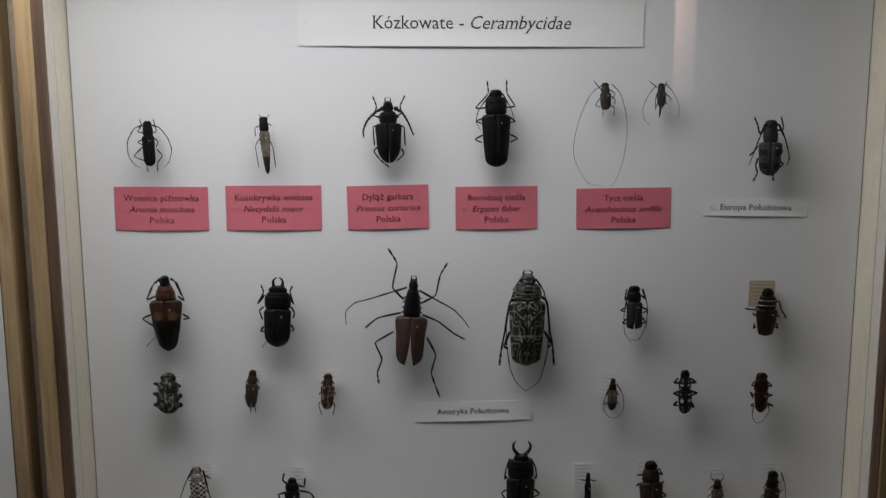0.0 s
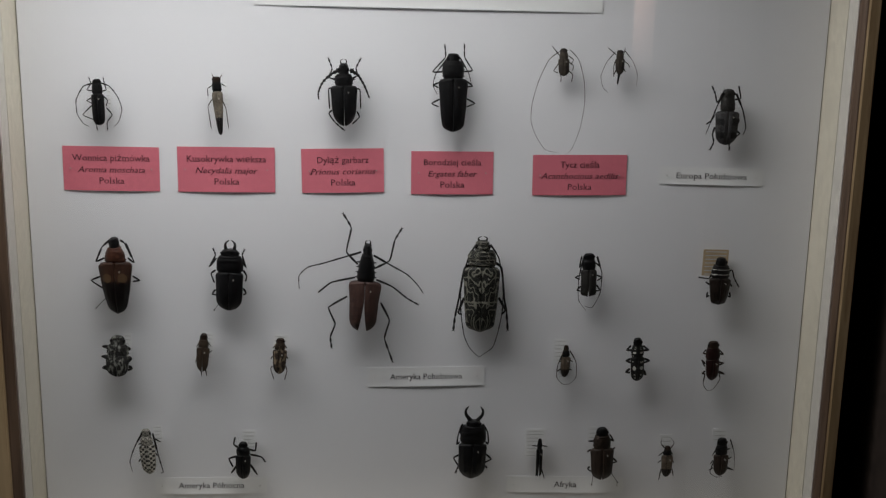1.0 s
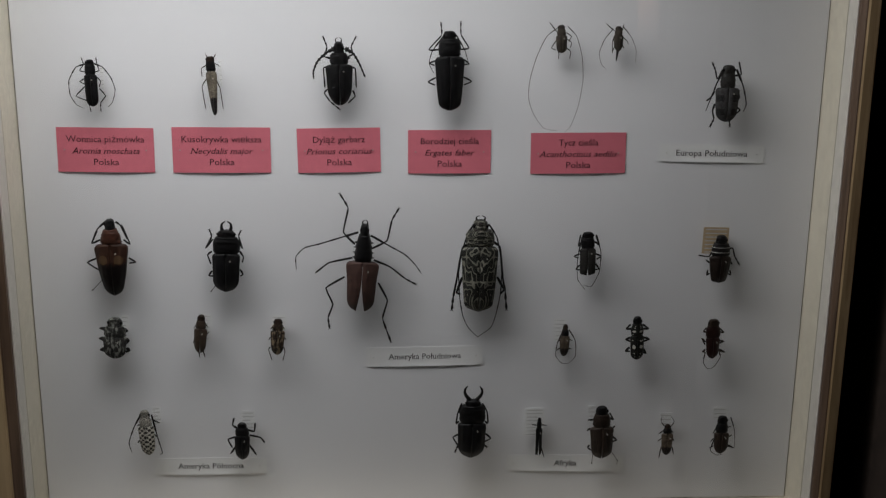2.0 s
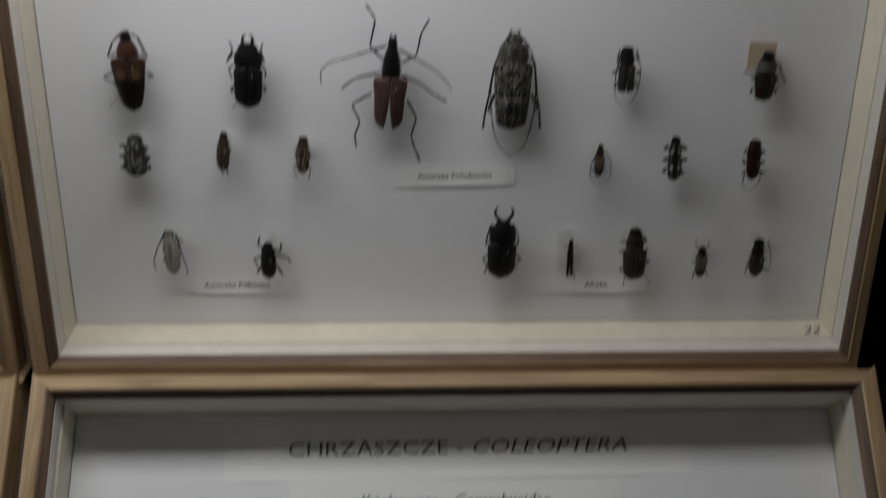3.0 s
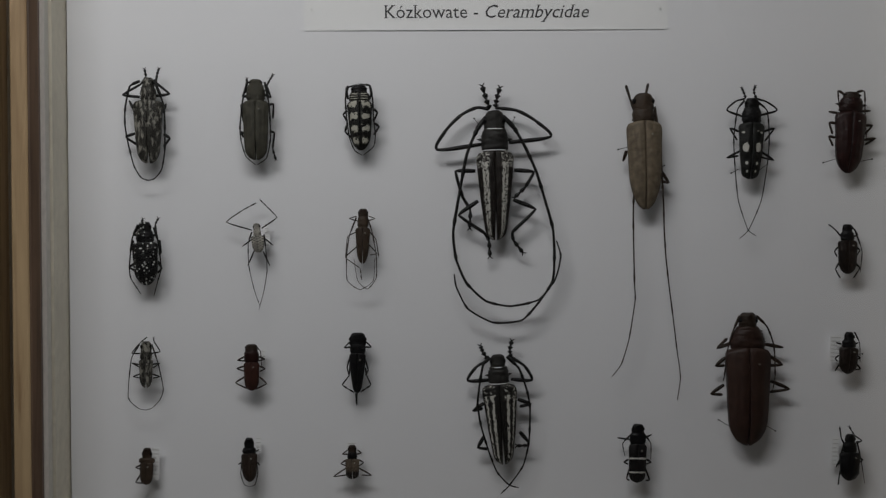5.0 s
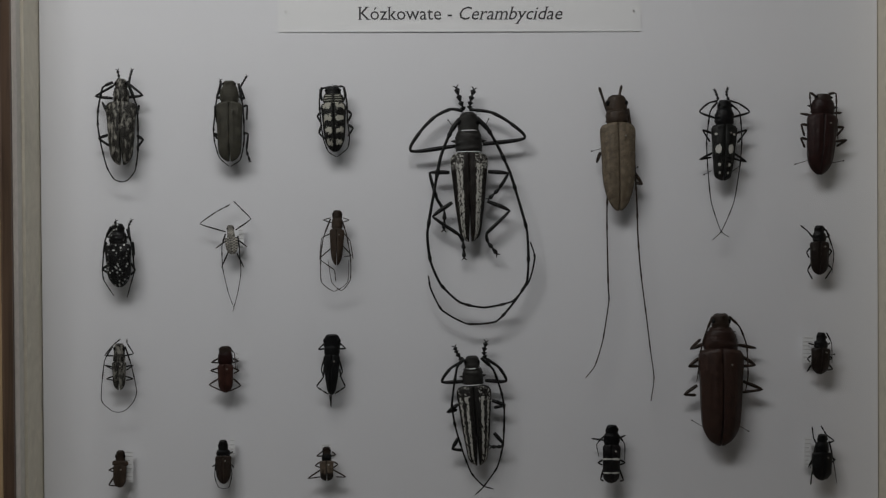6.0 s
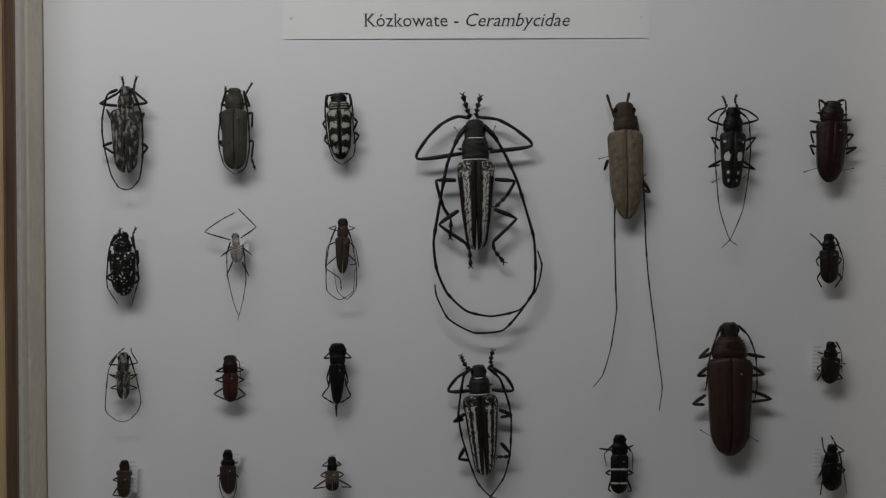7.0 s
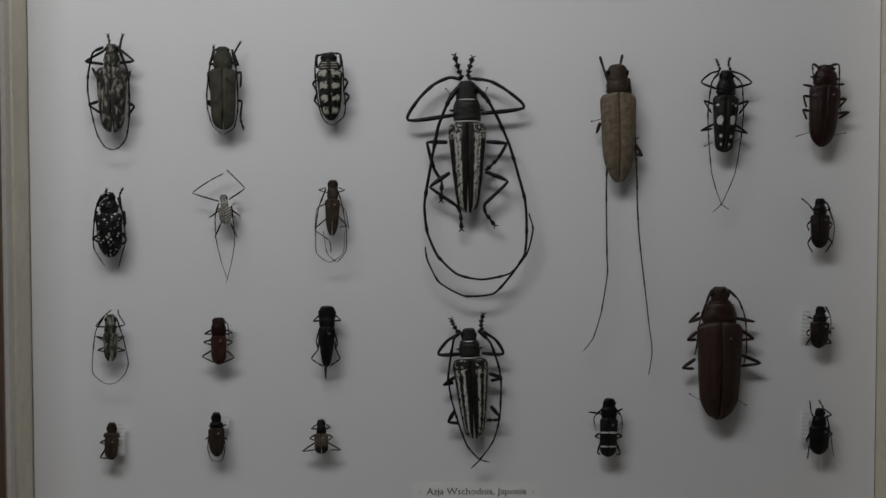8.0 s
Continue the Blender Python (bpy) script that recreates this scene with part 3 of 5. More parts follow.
WHITE_SCALE = (0.46, 0.45, 0.41)
CASES = {
    "BLACK": chitin("black_wing_case", (0.008, 0.008, 0.009), rough=0.36),
    "BLACKBROWN": chitin("black_brown_wing_case", (0.022, 0.015, 0.012), rough=0.34),
    "GREYBLACK": chitin("grey_black_wing_case", (0.035, 0.034, 0.032), rough=0.5),
    "DARKBROWN": chitin("dark_brown_wing_case", (0.028, 0.020, 0.016), (0.050, 0.033, 0.024), "streak", 0.42),
    "BROWN": chitin("brown_wing_case", (0.075, 0.052, 0.036), (0.028, 0.020, 0.015), "streak", 0.45),
    "REDBROWN": chitin("red_brown_wing_case", (0.062, 0.025, 0.018), (0.03, 0.013, 0.011), "streak", 0.36),
    "DARKRED": chitin("dark_red_wing_case", (0.030, 0.010, 0.009), (0.013, 0.006, 0.006), "streak", 0.32),
    "BIGBROWN": chitin("broad_brown_wing_case", (0.052, 0.028, 0.021), (0.030, 0.016, 0.013), "streak", 0.40),
    "PINKBROWN": chitin("dusky_red_wing_case", (0.090, 0.050, 0.042), (0.050, 0.028, 0.025), "streak", 0.42),
    "CHESTNUT": chitin("chestnut_wing_case", (0.050, 0.024, 0.016), (0.007, 0.005, 0.005), "lower", 0.30),
    "CHESTPRON": chitin("chestnut_collar", (0.085, 0.034, 0.022), rough=0.38),
    "OLIVE": chitin("olive_grey_wing_case", (0.075, 0.072, 0.056), rough=0.6),
    "TAN": chitin("tan_wing_case", (0.240, 0.195, 0.138), (0.115, 0.088, 0.06), "streak", 0.5),
    "GREYBROWN": chitin("grey_brown_wing_case", (0.075, 0.062, 0.048), (0.025, 0.021, 0.018), "mottle", 0.6),
    "TANMOTTLE": chitin("tan_mottled_wing_case", (0.040, 0.028, 0.020), (0.24, 0.18, 0.12), "mottle", 0.5),
    "MOTTLE": chitin("grey_mottled_wing_case", (0.036, 0.034, 0.030), (0.23, 0.22, 0.19), "mottle", 0.5),
    "LICHEN": chitin("lichen_grey_wing_case", (0.028, 0.028, 0.027), (0.20, 0.20, 0.18), "mottle", 0.7),
    "BROADSTRIPES": chitin("broad_white_striped_wing_case", (0.020, 0.016, 0.014), WHITE_SCALE, "broad", 0.40),
    "STRIPES": chitin("white_striped_wing_case", (0.018, 0.017, 0.016), WHITE_SCALE, "stripes", 0.42),
    "BLOCKS": chitin("white_blocked_wing_case", (0.013, 0.013, 0.012), (0.34, 0.33, 0.28), "blocks", 0.42),
    "SPECKLE": chitin("white_speckled_wing_case", (0.014, 0.014, 0.015), (0.50, 0.50, 0.48), "spots", 0.32),
    "WHITESPOTS": chitin("white_spotted_wing_case", (0.018, 0.019, 0.018), WHITE_SCALE, "big_spots", 0.36),
    "GREYSPOT": chitin("black_spotted_grey_wing_case", (0.062, 0.062, 0.065), (0.008, 0.008, 0.008), "bars", 0.6),
    "ZEBRA": chitin("pale_checked_wing_case", (0.62, 0.60, 0.54), (0.020, 0.020, 0.018), "checks", 0.5),
    "CROSS": chitin("white_lined_wing_case", (0.016, 0.015, 0.016), (0.48, 0.47, 0.44), "cross", 0.34),
    "TWOTONE": chitin("two_toned_wing_case", (0.16, 0.125, 0.095), (0.018, 0.014, 0.012), "tip", 0.45),
    "BROWNTAIL": chitin("brown_dark_tailed_body", (0.20, 0.175, 0.14), (0.014, 0.012, 0.012), "tip", 0.45),
    "HARLEQUIN": chitin("scroll_patterned_wing_case", (0.020, 0.021, 0.019), (0.17, 0.165, 0.135), "scroll", 0.46),
}
LIMB = chitin("black_limb", (0.014, 0.014, 0.014), rough=0.38)
LIMB_BROWN = chitin("brown_limb", (0.040, 0.026, 0.018), rough=0.42)
LIMB_GREY = chitin("grey_limb", (0.06, 0.056, 0.05), rough=0.5)
EYE = chitin("beetle_eye", (0.008, 0.008, 0.009), rough=0.16)
DARK_PIN = plain("dark_insect_pin", (0.03, 0.028, 0.026), 0.35, 200.0, 0.1, 30.0, 0.00001, 0.6)
LIMB_OF = {"TAN": LIMB_BROWN, "BROWN": LIMB_BROWN, "BROWNTAIL": LIMB_BROWN, "TWOTONE": LIMB_BROWN, "GREYBROWN": LIMB_BROWN,
         "TANMOTTLE": LIMB_BROWN, "REDBROWN": LIMB_BROWN, "DARKRED": LIMB_BROWN, "BIGBROWN": LIMB_BROWN}


# ---------------------------------------------------------------- beetles
def points(text):
    return [tuple(float(v) for v in p.split(",")) for p in text.split()]


def spline(pts, steps):
    """A Catmull-Rom curve through 3D points."""
    p = [Vector(q) for q in pts]
    p = [p[0] * 2 - p[1]] + p + [p[-1] * 2 - p[-2]]
    out = []
    for k in range(1, len(p) - 2):
        for j in range(steps):
            t = j / steps
            a, b, c, d = p[k - 1], p[k], p[k + 1], p[k + 2]
            out.append(0.5 * ((2 * b) + (c - a) * t + (2 * a - 5 * b + 4 * c - d) * t * t + (3 * b - a - 3 * c + d) * t ** 3))
    out.append(p[-2])
    return out


def tube(bm, path, radii, sides=6):
    rings = []
    for k, p in enumerate(path):
        d = (path[min(k + 1, len(path) - 1)] - path[max(k - 1, 0)])
        d = d.normalized() if d.length > 1e-9 else Vector((0, 1, 0))
        side = d.cross(Vector((0, 0, 1)))
        side = side.normalized() if side.length > 1e-6 else Vector((1, 0, 0))
        up = side.cross(d)
        rings.append([bm.verts.new(p + (side * math.cos(2 * math.pi * i / sides) + up * math.sin(2 * math.pi * i / sides)) * radii[k]) for i in range(sides)])
    for a, b in zip(rings, rings[1:]):
        for i in range(sides):
            bm.faces.new((a[i], a[(i + 1) % sides], b[(i + 1) % sides], b[i])).smooth = True
    bm.faces.new(rings[0][::-1])
    bm.faces.new(rings[-1])


def shell_uv(bm, faces_uv):
    layer = bm.loops.layers.uv.new("UVMap")
    for f, uvs in faces_uv:
        for l, c in zip(f.loops, uvs):
            l[layer].uv = c


def wing_case(side, width, length, taper, knee, split):
    """One domed, faintly ribbed wing case with a rounded shoulder and a turned-up margin; side -1 or 1."""
    bm = bmesh.new()
    ns, na = 24, 10
    half, high = width / 2, width * 0.30
    top, low, fuv = {}, {}, []
    for i in range(ns + 1):
        s = i / ns
        shoulder = min(1.0, s / 0.11)
        w = (1 - (1 - taper) * s ** 1.4) * (0.84 + 0.16 * math.sqrt(1 - (1 - shoulder) ** 2)) * (1 - 0.030 * math.sin(math.pi * min(1.0, s / 0.55)))
        if s > knee:
            w *= math.sqrt(max(0.03, 1 - ((s - knee) / (1 - knee)) ** 2 * 0.96))
        shift = split * width * max(0.0, (s - 0.35) / 0.65) ** 1.5
        arch = high * (0.60 + 0.40 * math.sin(math.pi * min(1, s * 0.8 + 0.15))) * (1 if s < 0.80 else 1 - 2.2 * (s - 0.80))
        for j in range(na + 1):
            a = j / na
            x = side * (0.00006 + shift + half * w * a)
            z = arch * math.sqrt(max(0.0, 1 - (a * 0.96) ** 2)) * (1 - 0.10 * math.exp(-(a / 0.10) ** 2))
            z += arch * 0.035 * math.cos(a * 19.0) * math.sin(math.pi * min(1.0, s * 1.1))
            if j == na:
                z += arch * 0.10
            top[i, j] = bm.verts.new((x, -s * length + 0.03 * length * (1 - s) * a * a * -1, z))
            low[i, j] = bm.verts.new((x, -s * length * 0.99 - 0.03 * length * (1 - s) * a * a, -0.35 * arch * (1 - a * a) - 0.00008))
    for i in range(ns):
        for j in range(na):
            f = bm.faces.new((top[i, j], top[i, j + 1], top[i + 1, j + 1], top[i + 1, j]))
            f.smooth = True
            fuv.append((f, [(j / na, i / ns), ((j + 1) / na, i / ns), ((j + 1) / na, (i + 1) / ns), (j / na, (i + 1) / ns)]))
            g = bm.faces.new((low[i, j], low[i + 1, j], low[i + 1, j + 1], low[i, j + 1]))
            g.smooth = True
    ring = [(i, 0) for i in range(ns)] + [(ns, j) for j in range(na)] + [(i, na) for i in range(ns, 0, -1)] + [(0, j) for j in range(na, 0, -1)]
    for k, p in enumerate(ring):
        q = ring[(k + 1) % len(ring)]
        bm.faces.new((top[p], low[p], low[q], top[q]))
    shell_uv(bm, fuv)
    bmesh.ops.recalc_face_normals(bm, faces=bm.faces)
    for v in bm.verts:
        v.co.z += noise.noise(v.co * 420.0 + Vector((length * 900.0, 0, side))) * width * 0.022
    return bm


def barrel(y0, y1, widths, height, lift=0.0, grooves=(), ends=0.75):
    """A rounded body segment from y0 to y1 along the axis; widths along it; grooves: places along it with a ring pressed in; ends: how far they close."""
    bm = bmesh.new()
    n, sides = 20, 18
    rings, fuv = [], []
    shape = spline([(w, 0, 0) for w in widths], 8)
    for i in range(n + 1):
        t = i / n
        w = shape[min(len(shape) - 1, round(t * (len(shape) - 1)))].x
        end = math.sqrt(max(0.02, 1 - max(0.0, (abs(t - 0.5) - 0.36) / 0.14) ** 2 * ends))
        dent = 1 - 0.13 * sum(math.exp(-((t - g) / 0.035) ** 2) for g in grooves)
        ring = []
        for j in range(sides):
            an = 2 * math.pi * j / sides
            x = math.cos(an) * w / 2 * end * (1 - (1 - dent) * 0.5)
            z = math.sin(an) * height * end * dent * (1.0 if math.sin(an) > 0 else 0.7)
            ring.append(bm.verts.new((x, y0 + (y1 - y0) * t, z + lift)))
        rings.append(ring)
    for i in range(n):
        for j in range(sides):
            f = bm.faces.new((rings[i][j], rings[i][(j + 1) % sides], rings[i + 1][(j + 1) % sides], rings[i + 1][j]))
            f.smooth = True
            t0, t1 = i / n, (i + 1) / n
            a0, a1 = abs(math.cos(2 * math.pi * j / sides)), abs(math.cos(2 * math.pi * (j + 1) / sides))
            fuv.append((f, [(a0, t0), (a1, t0), (a1, t1), (a0, t1)]))
    bm.faces.new(rings[0])
    bm.faces.new(rings[-1])
    shell_uv(bm, fuv)
    bmesh.ops.recalc_face_normals(bm, faces=bm.faces)
    for v in bm.verts:
        v.co += v.normal * noise.noise(v.co * 900.0) * height * 0.13
    return bm


def thorn(bm, x, y, out, size):
    """A short side thorn on a collar; out: -1 or 1."""
    tube(bm, [Vector((x - out * size * 0.6, y, 0)), Vector((x + out * size * 0.3, y + size * 0.05, 0)), Vector((x + out * size, y + size * 0.12, 0))],
         [size * 0.45, size * 0.30, size * 0.05], 6)


def leg(path, r, base_z):
    """A thickened thigh, a thin shin and a foot of widening joints that ends in two claws, along a bent path."""
    p = points(path)
    n = len(p)
    pts = []
    for k, (x, y) in enumerate(p):
        t = k / max(1, n - 1)
        pts.append(Vector((x * MM, y * MM, base_z + (0.9 * math.sin(math.pi * min(1, t * 1.3)) - 1.6 * t) * MM)))
    foot = n - 1 if n < 4 else n - (3 if n > 5 else 2)
    fine, radii = [], []
    curve = spline(pts, 8) if n > 2 else None
    for k in range(n - 1):
        for j in range(8):
            t = j / 8
            straight = pts[k].lerp(pts[k + 1], t)
            fine.append(straight.lerp(curve[k * 8 + j], 0.75 if n > 5 else 0.3) if curve else straight)
            if k == 0:
                radii.append(r * (0.62 + 0.32 * math.sin(math.pi * min(1, 0.1 + t))))
            elif k >= foot:
                radii.append(r * (0.38 + (0.95 if n > 5 else 0.62) * (j % 4) / 3))
            else:
                radii.append(r * (0.60 + 0.22 * t))
    fine.append(pts[-1])
    radii.append(r * 0.40)
    bm = bmesh.new()
    tube(bm, fine, [q * MM for q in radii])
    if n >= 4:
        d = (pts[-1] - pts[-2]).normalized()
        side = d.cross(Vector((0, 0, 1))).normalized()
        for s in (-1, 1):
            tip = pts[-1] + (d * 1.1 + side * s * 1.3) * r * MM
            tube(bm, [pts[-1], pts[-1].lerp(tip, 0.6) + d * r * 0.3 * MM, tip], [r * 0.34 * MM, r * 0.25 * MM, r * 0.10 * MM], 5)
    return bm


def antenna(path, r, base_z, saw):
    """A stout first joint, then thin joints that each widen towards the next knot."""
    p = points(path)
    pts = [(x * MM, y * MM, base_z + (0.6 * math.sin(3 * k / len(p)) - 0.5 * k / len(p)) * MM) for k, (x, y) in enumerate(p)]
    steps = 8
    line = spline(pts, steps)
    n = len(line)
    for k in range(n - 1):
        a, b = Vector(pts[k // steps]), Vector(pts[k // steps + 1])
        line[k] = line[k].lerp(a.lerp(b, (k % steps) / steps), 0.45)
    joint = max(6, round(n / 10))
    radii = []
    for k in range(n):
        t = k / (n - 1)
        u = (k % joint) / (joint - 1)
        knot = 0.86 + 0.18 * u + (0.42 if u == 1.0 and k < n - 2 else 0.0)
        if saw:
            knot = 1.0 + 0.9 * ((k % 3) == 2)
        if k < joint * 0.8:
            knot *= 1.45
        radii.append(r * MM * (1.1 - 0.62 * t) * knot)
    bm = bmesh.new()
    tube(bm, line, radii, 6)
    return bm


HEIGHT = 9.0  # of the specimens' bellies over the backing, mm


def beetle(m, x, y, rot, label, case, head, pron, ely, legs=(), ants=(), leg_r=0.5, ant_r=0.0, tag=None, tag_paper=None, props=(),
           jaws=0, teeth=0, saw=0, tail="", collar=""):
    """A pinned beetle, head up the backing; sizes in mm. head, pron: width, length; ely: width, length, taper, where the tip begins to round, split."""
    where = "pinned beetles of the upper box" if m is UPPER else "pinned beetles of the lower box"
    ob = thing("beetle_specimen", m @ pose(x * MM, y * MM, HEIGHT * MM, 0, 0, rot), label, "beetle", where)
    limb = LIMB_OF.get(case, LIMB)
    (hw, hl), (pw, pl), (ew, el, taper, knee, split) = head, pron, ely
    for s in (-1, 1):
        part("wing_case", wing_case(s, ew * MM, el * MM, taper, knee, split), CASES[case], ob)
    ph = ew * 0.22
    skin = CASES[collar] if collar else (limb if case not in CASES else CASES.get({"STRIPES": "GREYBLACK", "BROADSTRIPES": "GREYBLACK", "SPECKLE": "SPECKLE", "GREYBROWN": "GREYBROWN", "BLOCKS": "BLOCKS", "OLIVE": "OLIVE", "TAN": "BROWN", "GREYSPOT": "GREYBLACK", "MOTTLE": "MOTTLE", "BROWN": "BROWN",
                                                                                   "BIGBROWN": "BIGBROWN", "REDBROWN": "DARKRED", "DARKRED": "DARKRED", "CHESTNUT": "CHESTPRON"}.get(case, "BLACK")))
    waist = (1.0, 1.0, 0.96, 0.88, 0.76, 0.62) if teeth == 3 or case == "CHESTNUT" else (0.92, 1.0, 1.0, 0.99, 0.94, 0.85)
    collar_mesh = barrel(-0.05 * ew * MM, pl * MM, [pw * k * MM for k in waist], ph * 1.08 * MM, 0.0, (0.10, 0.88), 0.20)
    if teeth == 1:
        for s in (-1, 1):
            thorn(collar_mesh, s * pw * 0.49 * MM, pl * 0.5 * MM, s, pw * 0.17 * MM)
    elif teeth:
        for k in range(6 if pw > 15 else 4):
            for s in (-1, 1):
                thorn(collar_mesh, s * pw * (0.47 - 0.02 * k) * MM, pl * (0.12 + (0.13 if pw > 15 else 0.19) * k) * MM, s, pw * (0.075 if pw > 15 else 0.15) * MM)
    part("pronotum", collar_mesh, skin, ob)
    skull = part("head", barrel((pl - 0.18 * hl - 0.4) * MM, (pl + hl) * MM, [hw * k * MM for k in (0.96, 1.0, 1.02, 0.98, 0.88, 0.72)], ph * 0.85 * MM, -0.2 * MM, (), 0.5), skin if case in ("TAN", "OLIVE", "GREYSPOT", "ZEBRA", "SPECKLE", "HARLEQUIN", "GREYBROWN", "LICHEN", "STRIPES", "BROADSTRIPES", "MOTTLE") else CASES["BLACK"] if limb is LIMB else limb, ob)
    shield = bmesh.new()
    bmesh.ops.create_cone(shield, cap_ends=True, segments=3, radius1=ew * 0.095 * MM, radius2=ew * 0.05 * MM, depth=0.5 * MM,
                          matrix=Matrix.Translation((0, -ew * 0.06 * MM, ew * 0.205 * MM)) @ Matrix.Rotation(radians(-90), 4, "Z"))
    part("scutellum", shield, skin, ob)
    for s in (-1, 1):
        eye = bmesh.new()
        bmesh.ops.create_uvsphere(eye, u_segments=10, v_segments=6, radius=0.5, matrix=Matrix.Translation((s * hw * 0.42 * MM, (pl + hl * 0.45) * MM, ph * 0.22 * MM)) @ Matrix.Diagonal((hw * 0.26 * MM, hl * 0.44 * MM, ph * 0.7 * MM, 1)))
        part("eye", smooth(eye), EYE, skull)
    if case in ("STRIPES", "BROADSTRIPES"):
        for yy, ww in ((pl * 0.98, hw * 0.94), (0.1, pw * 0.90)):
            band = bmesh.new()
            arc = [Vector((math.cos(a) * ww / 2 * MM, yy * MM, math.sin(a) * ph * 0.99 * MM)) for a in [math.pi * k / 12 for k in range(13)]]
            tube(band, arc, [0.00028] * 13, 5)
            part("pale_band", band, PAPER, skull, "thin pale band of hair")
    for path in legs:
        part("leg", leg(path, leg_r * 1.75, -0.4 * MM), limb, ob)
    for path in ants:
        part("antenna", antenna(path, (2.3 if 0 < ant_r < 0.15 else 1.75) * (ant_r or leg_r * 0.62), 0.6 * MM, saw), limb, skull)
    if tail:
        (x0, y0), (x1, y1) = points(tail)
        bm = bmesh.new()
        line = [Vector((x0 * MM, y0 * MM, 0)).lerp(Vector((x1 * MM, y1 * MM, -0.3 * MM)), k / 4) for k in range(5)]
        tube(bm, line, [r * MM for r in (0.9, 0.7, 0.55, 0.5, 0.2)])
        part("tail", bm, LIMB, ob)
    if jaws:
        size = {1: (0.34, 0.42), 2: (0.31, 1.35), 3: (0.62, 2.3)}[jaws]
        for s in (-1, 1):
            out, far = size[0] * hw, size[1] * hl * (1.0 if jaws < 3 else 1.1)
            curve = [(s * hw * 0.22, pl + hl * 0.9), (s * out * 0.85, pl + hl + far * 0.35), (s * out * (0.95 if jaws == 3 else 0.75), pl + hl + far * 0.7), (s * hw * (0.42 if jaws == 3 else 0.06), pl + hl + far)]
            line = spline([(a * MM, b * MM, 0.0) for a, b in curve], 5)
            bm = bmesh.new()
            thick = {1: leg_r * 1.3, 2: 1.05, 3: 1.25}[jaws]
            tube(bm, line, [thick * MM * (1.1 - 0.8 * k / (len(line) - 1)) * (1.35 if jaws == 3 and k == 11 else 1.0) for k in range(len(line))])
            part("jaw", bm, LIMB, skull)
    # the insect pin stands through the right wing case into the backing
    pin = bmesh.new()
    px, py = ew * 0.17, -el * 0.16
    tube(pin, [Vector((px * MM, py * MM, z * MM)) for z in (-HEIGHT - 2.0, 0.0, ew * 0.28 + 1.6)], [0.00022] * 3, 6)
    bmesh.ops.create_icosphere(pin, subdivisions=1, radius=0.00055, matrix=Matrix.Translation((px * MM, py * MM, (ew * 0.28 + 1.8) * MM)))
    part("insect_pin", pin, STEEL, ob, "steel insect pin")
    for path in props:
        (x0, y0), (x1, y1) = points(path)
        bm = bmesh.new()
        a, b = Vector((x0 * MM, y0 * MM, -1.0 * MM)), Vector((x1 * MM, y1 * MM, -2.0 * MM))
        tube(bm, [a, a.lerp(b, 0.5), b], [0.0002] * 3, 5)
        bmesh.ops.create_icosphere(bm, subdivisions=1, radius=0.0006, matrix=Matrix.Translation(b if abs(x1) > abs(x0) else a))
        part("prop_pin", bm, DARK_PIN, ob)
    if tag:
        x0, y1, x1, y0 = tag
        card = slab(x0 * MM, x1 * MM, y0 * MM, y1 * MM, -4.3 * MM, -4.0 * MM)
        note = part("data_tag", card, tag_paper or PAPER, ob, "small paper data tag")
        bars = bmesh.new()
        rows = max(2, int((y1 - y0) / 2.2))
        for k in range(rows):
            yy = y1 - (k + 0.6) * (y1 - y0) / rows
            span = (x1 - x0) * (0.82 if k % 3 != 2 else 0.55)
            s = slab((x0 + (x1 - x0) * 0.09) * MM, (x0 + (x1 - x0) * 0.09 + span) * MM, (yy - 0.28) * MM, (yy + 0.28) * MM, -3.99 * MM, -3.95 * MM)
            me = bpy.data.meshes.new("tmp")
            s.to_mesh(me)
            s.free()
            bars.from_mesh(me)
            bpy.data.meshes.remove(me)
        part("print_bars", bars, INK_GREY, note)
    return ob


beetle(LOWER, -199.4, -129.1, -0.0, "grey mottled longhorn beetle with looped antennae on white backing", "MOTTLE", (6.8, 5.0), (8.9, 7.8), (17.4, 36.1, 0.55, 0.80, 0.050), legs=["3.4,2.4 12.0,3.5 4.5,9.9 4.7,14.6 5.6,18.0", "-5.0,1.9 -14.7,3.0 -4.5,9.1 -1.6,13.6 -2.5,17.8", "8.6,-5.5 9.6,-1.8", "-7.7,-6.6 -11.4,0.0", "8.5,-19.3 11.9,-21.7 8.0,-26.2", "-7.8,-18.8 -13.1,-20.9 -7.3,-25.1"], ants=["3.4,11.5 8.6,-2.3 9.4,-14.0 9.2,-28.9 7.4,-39.5 3.1,-44.8 -1.6,-45.8", "-4.5,10.9 -10.3,7.8 -13.0,-4.4 -13.2,-14.0 -11.5,-24.6 -8.4,-37.3 -4.3,-44.2 0.5,-45.8"], leg_r=0.55)
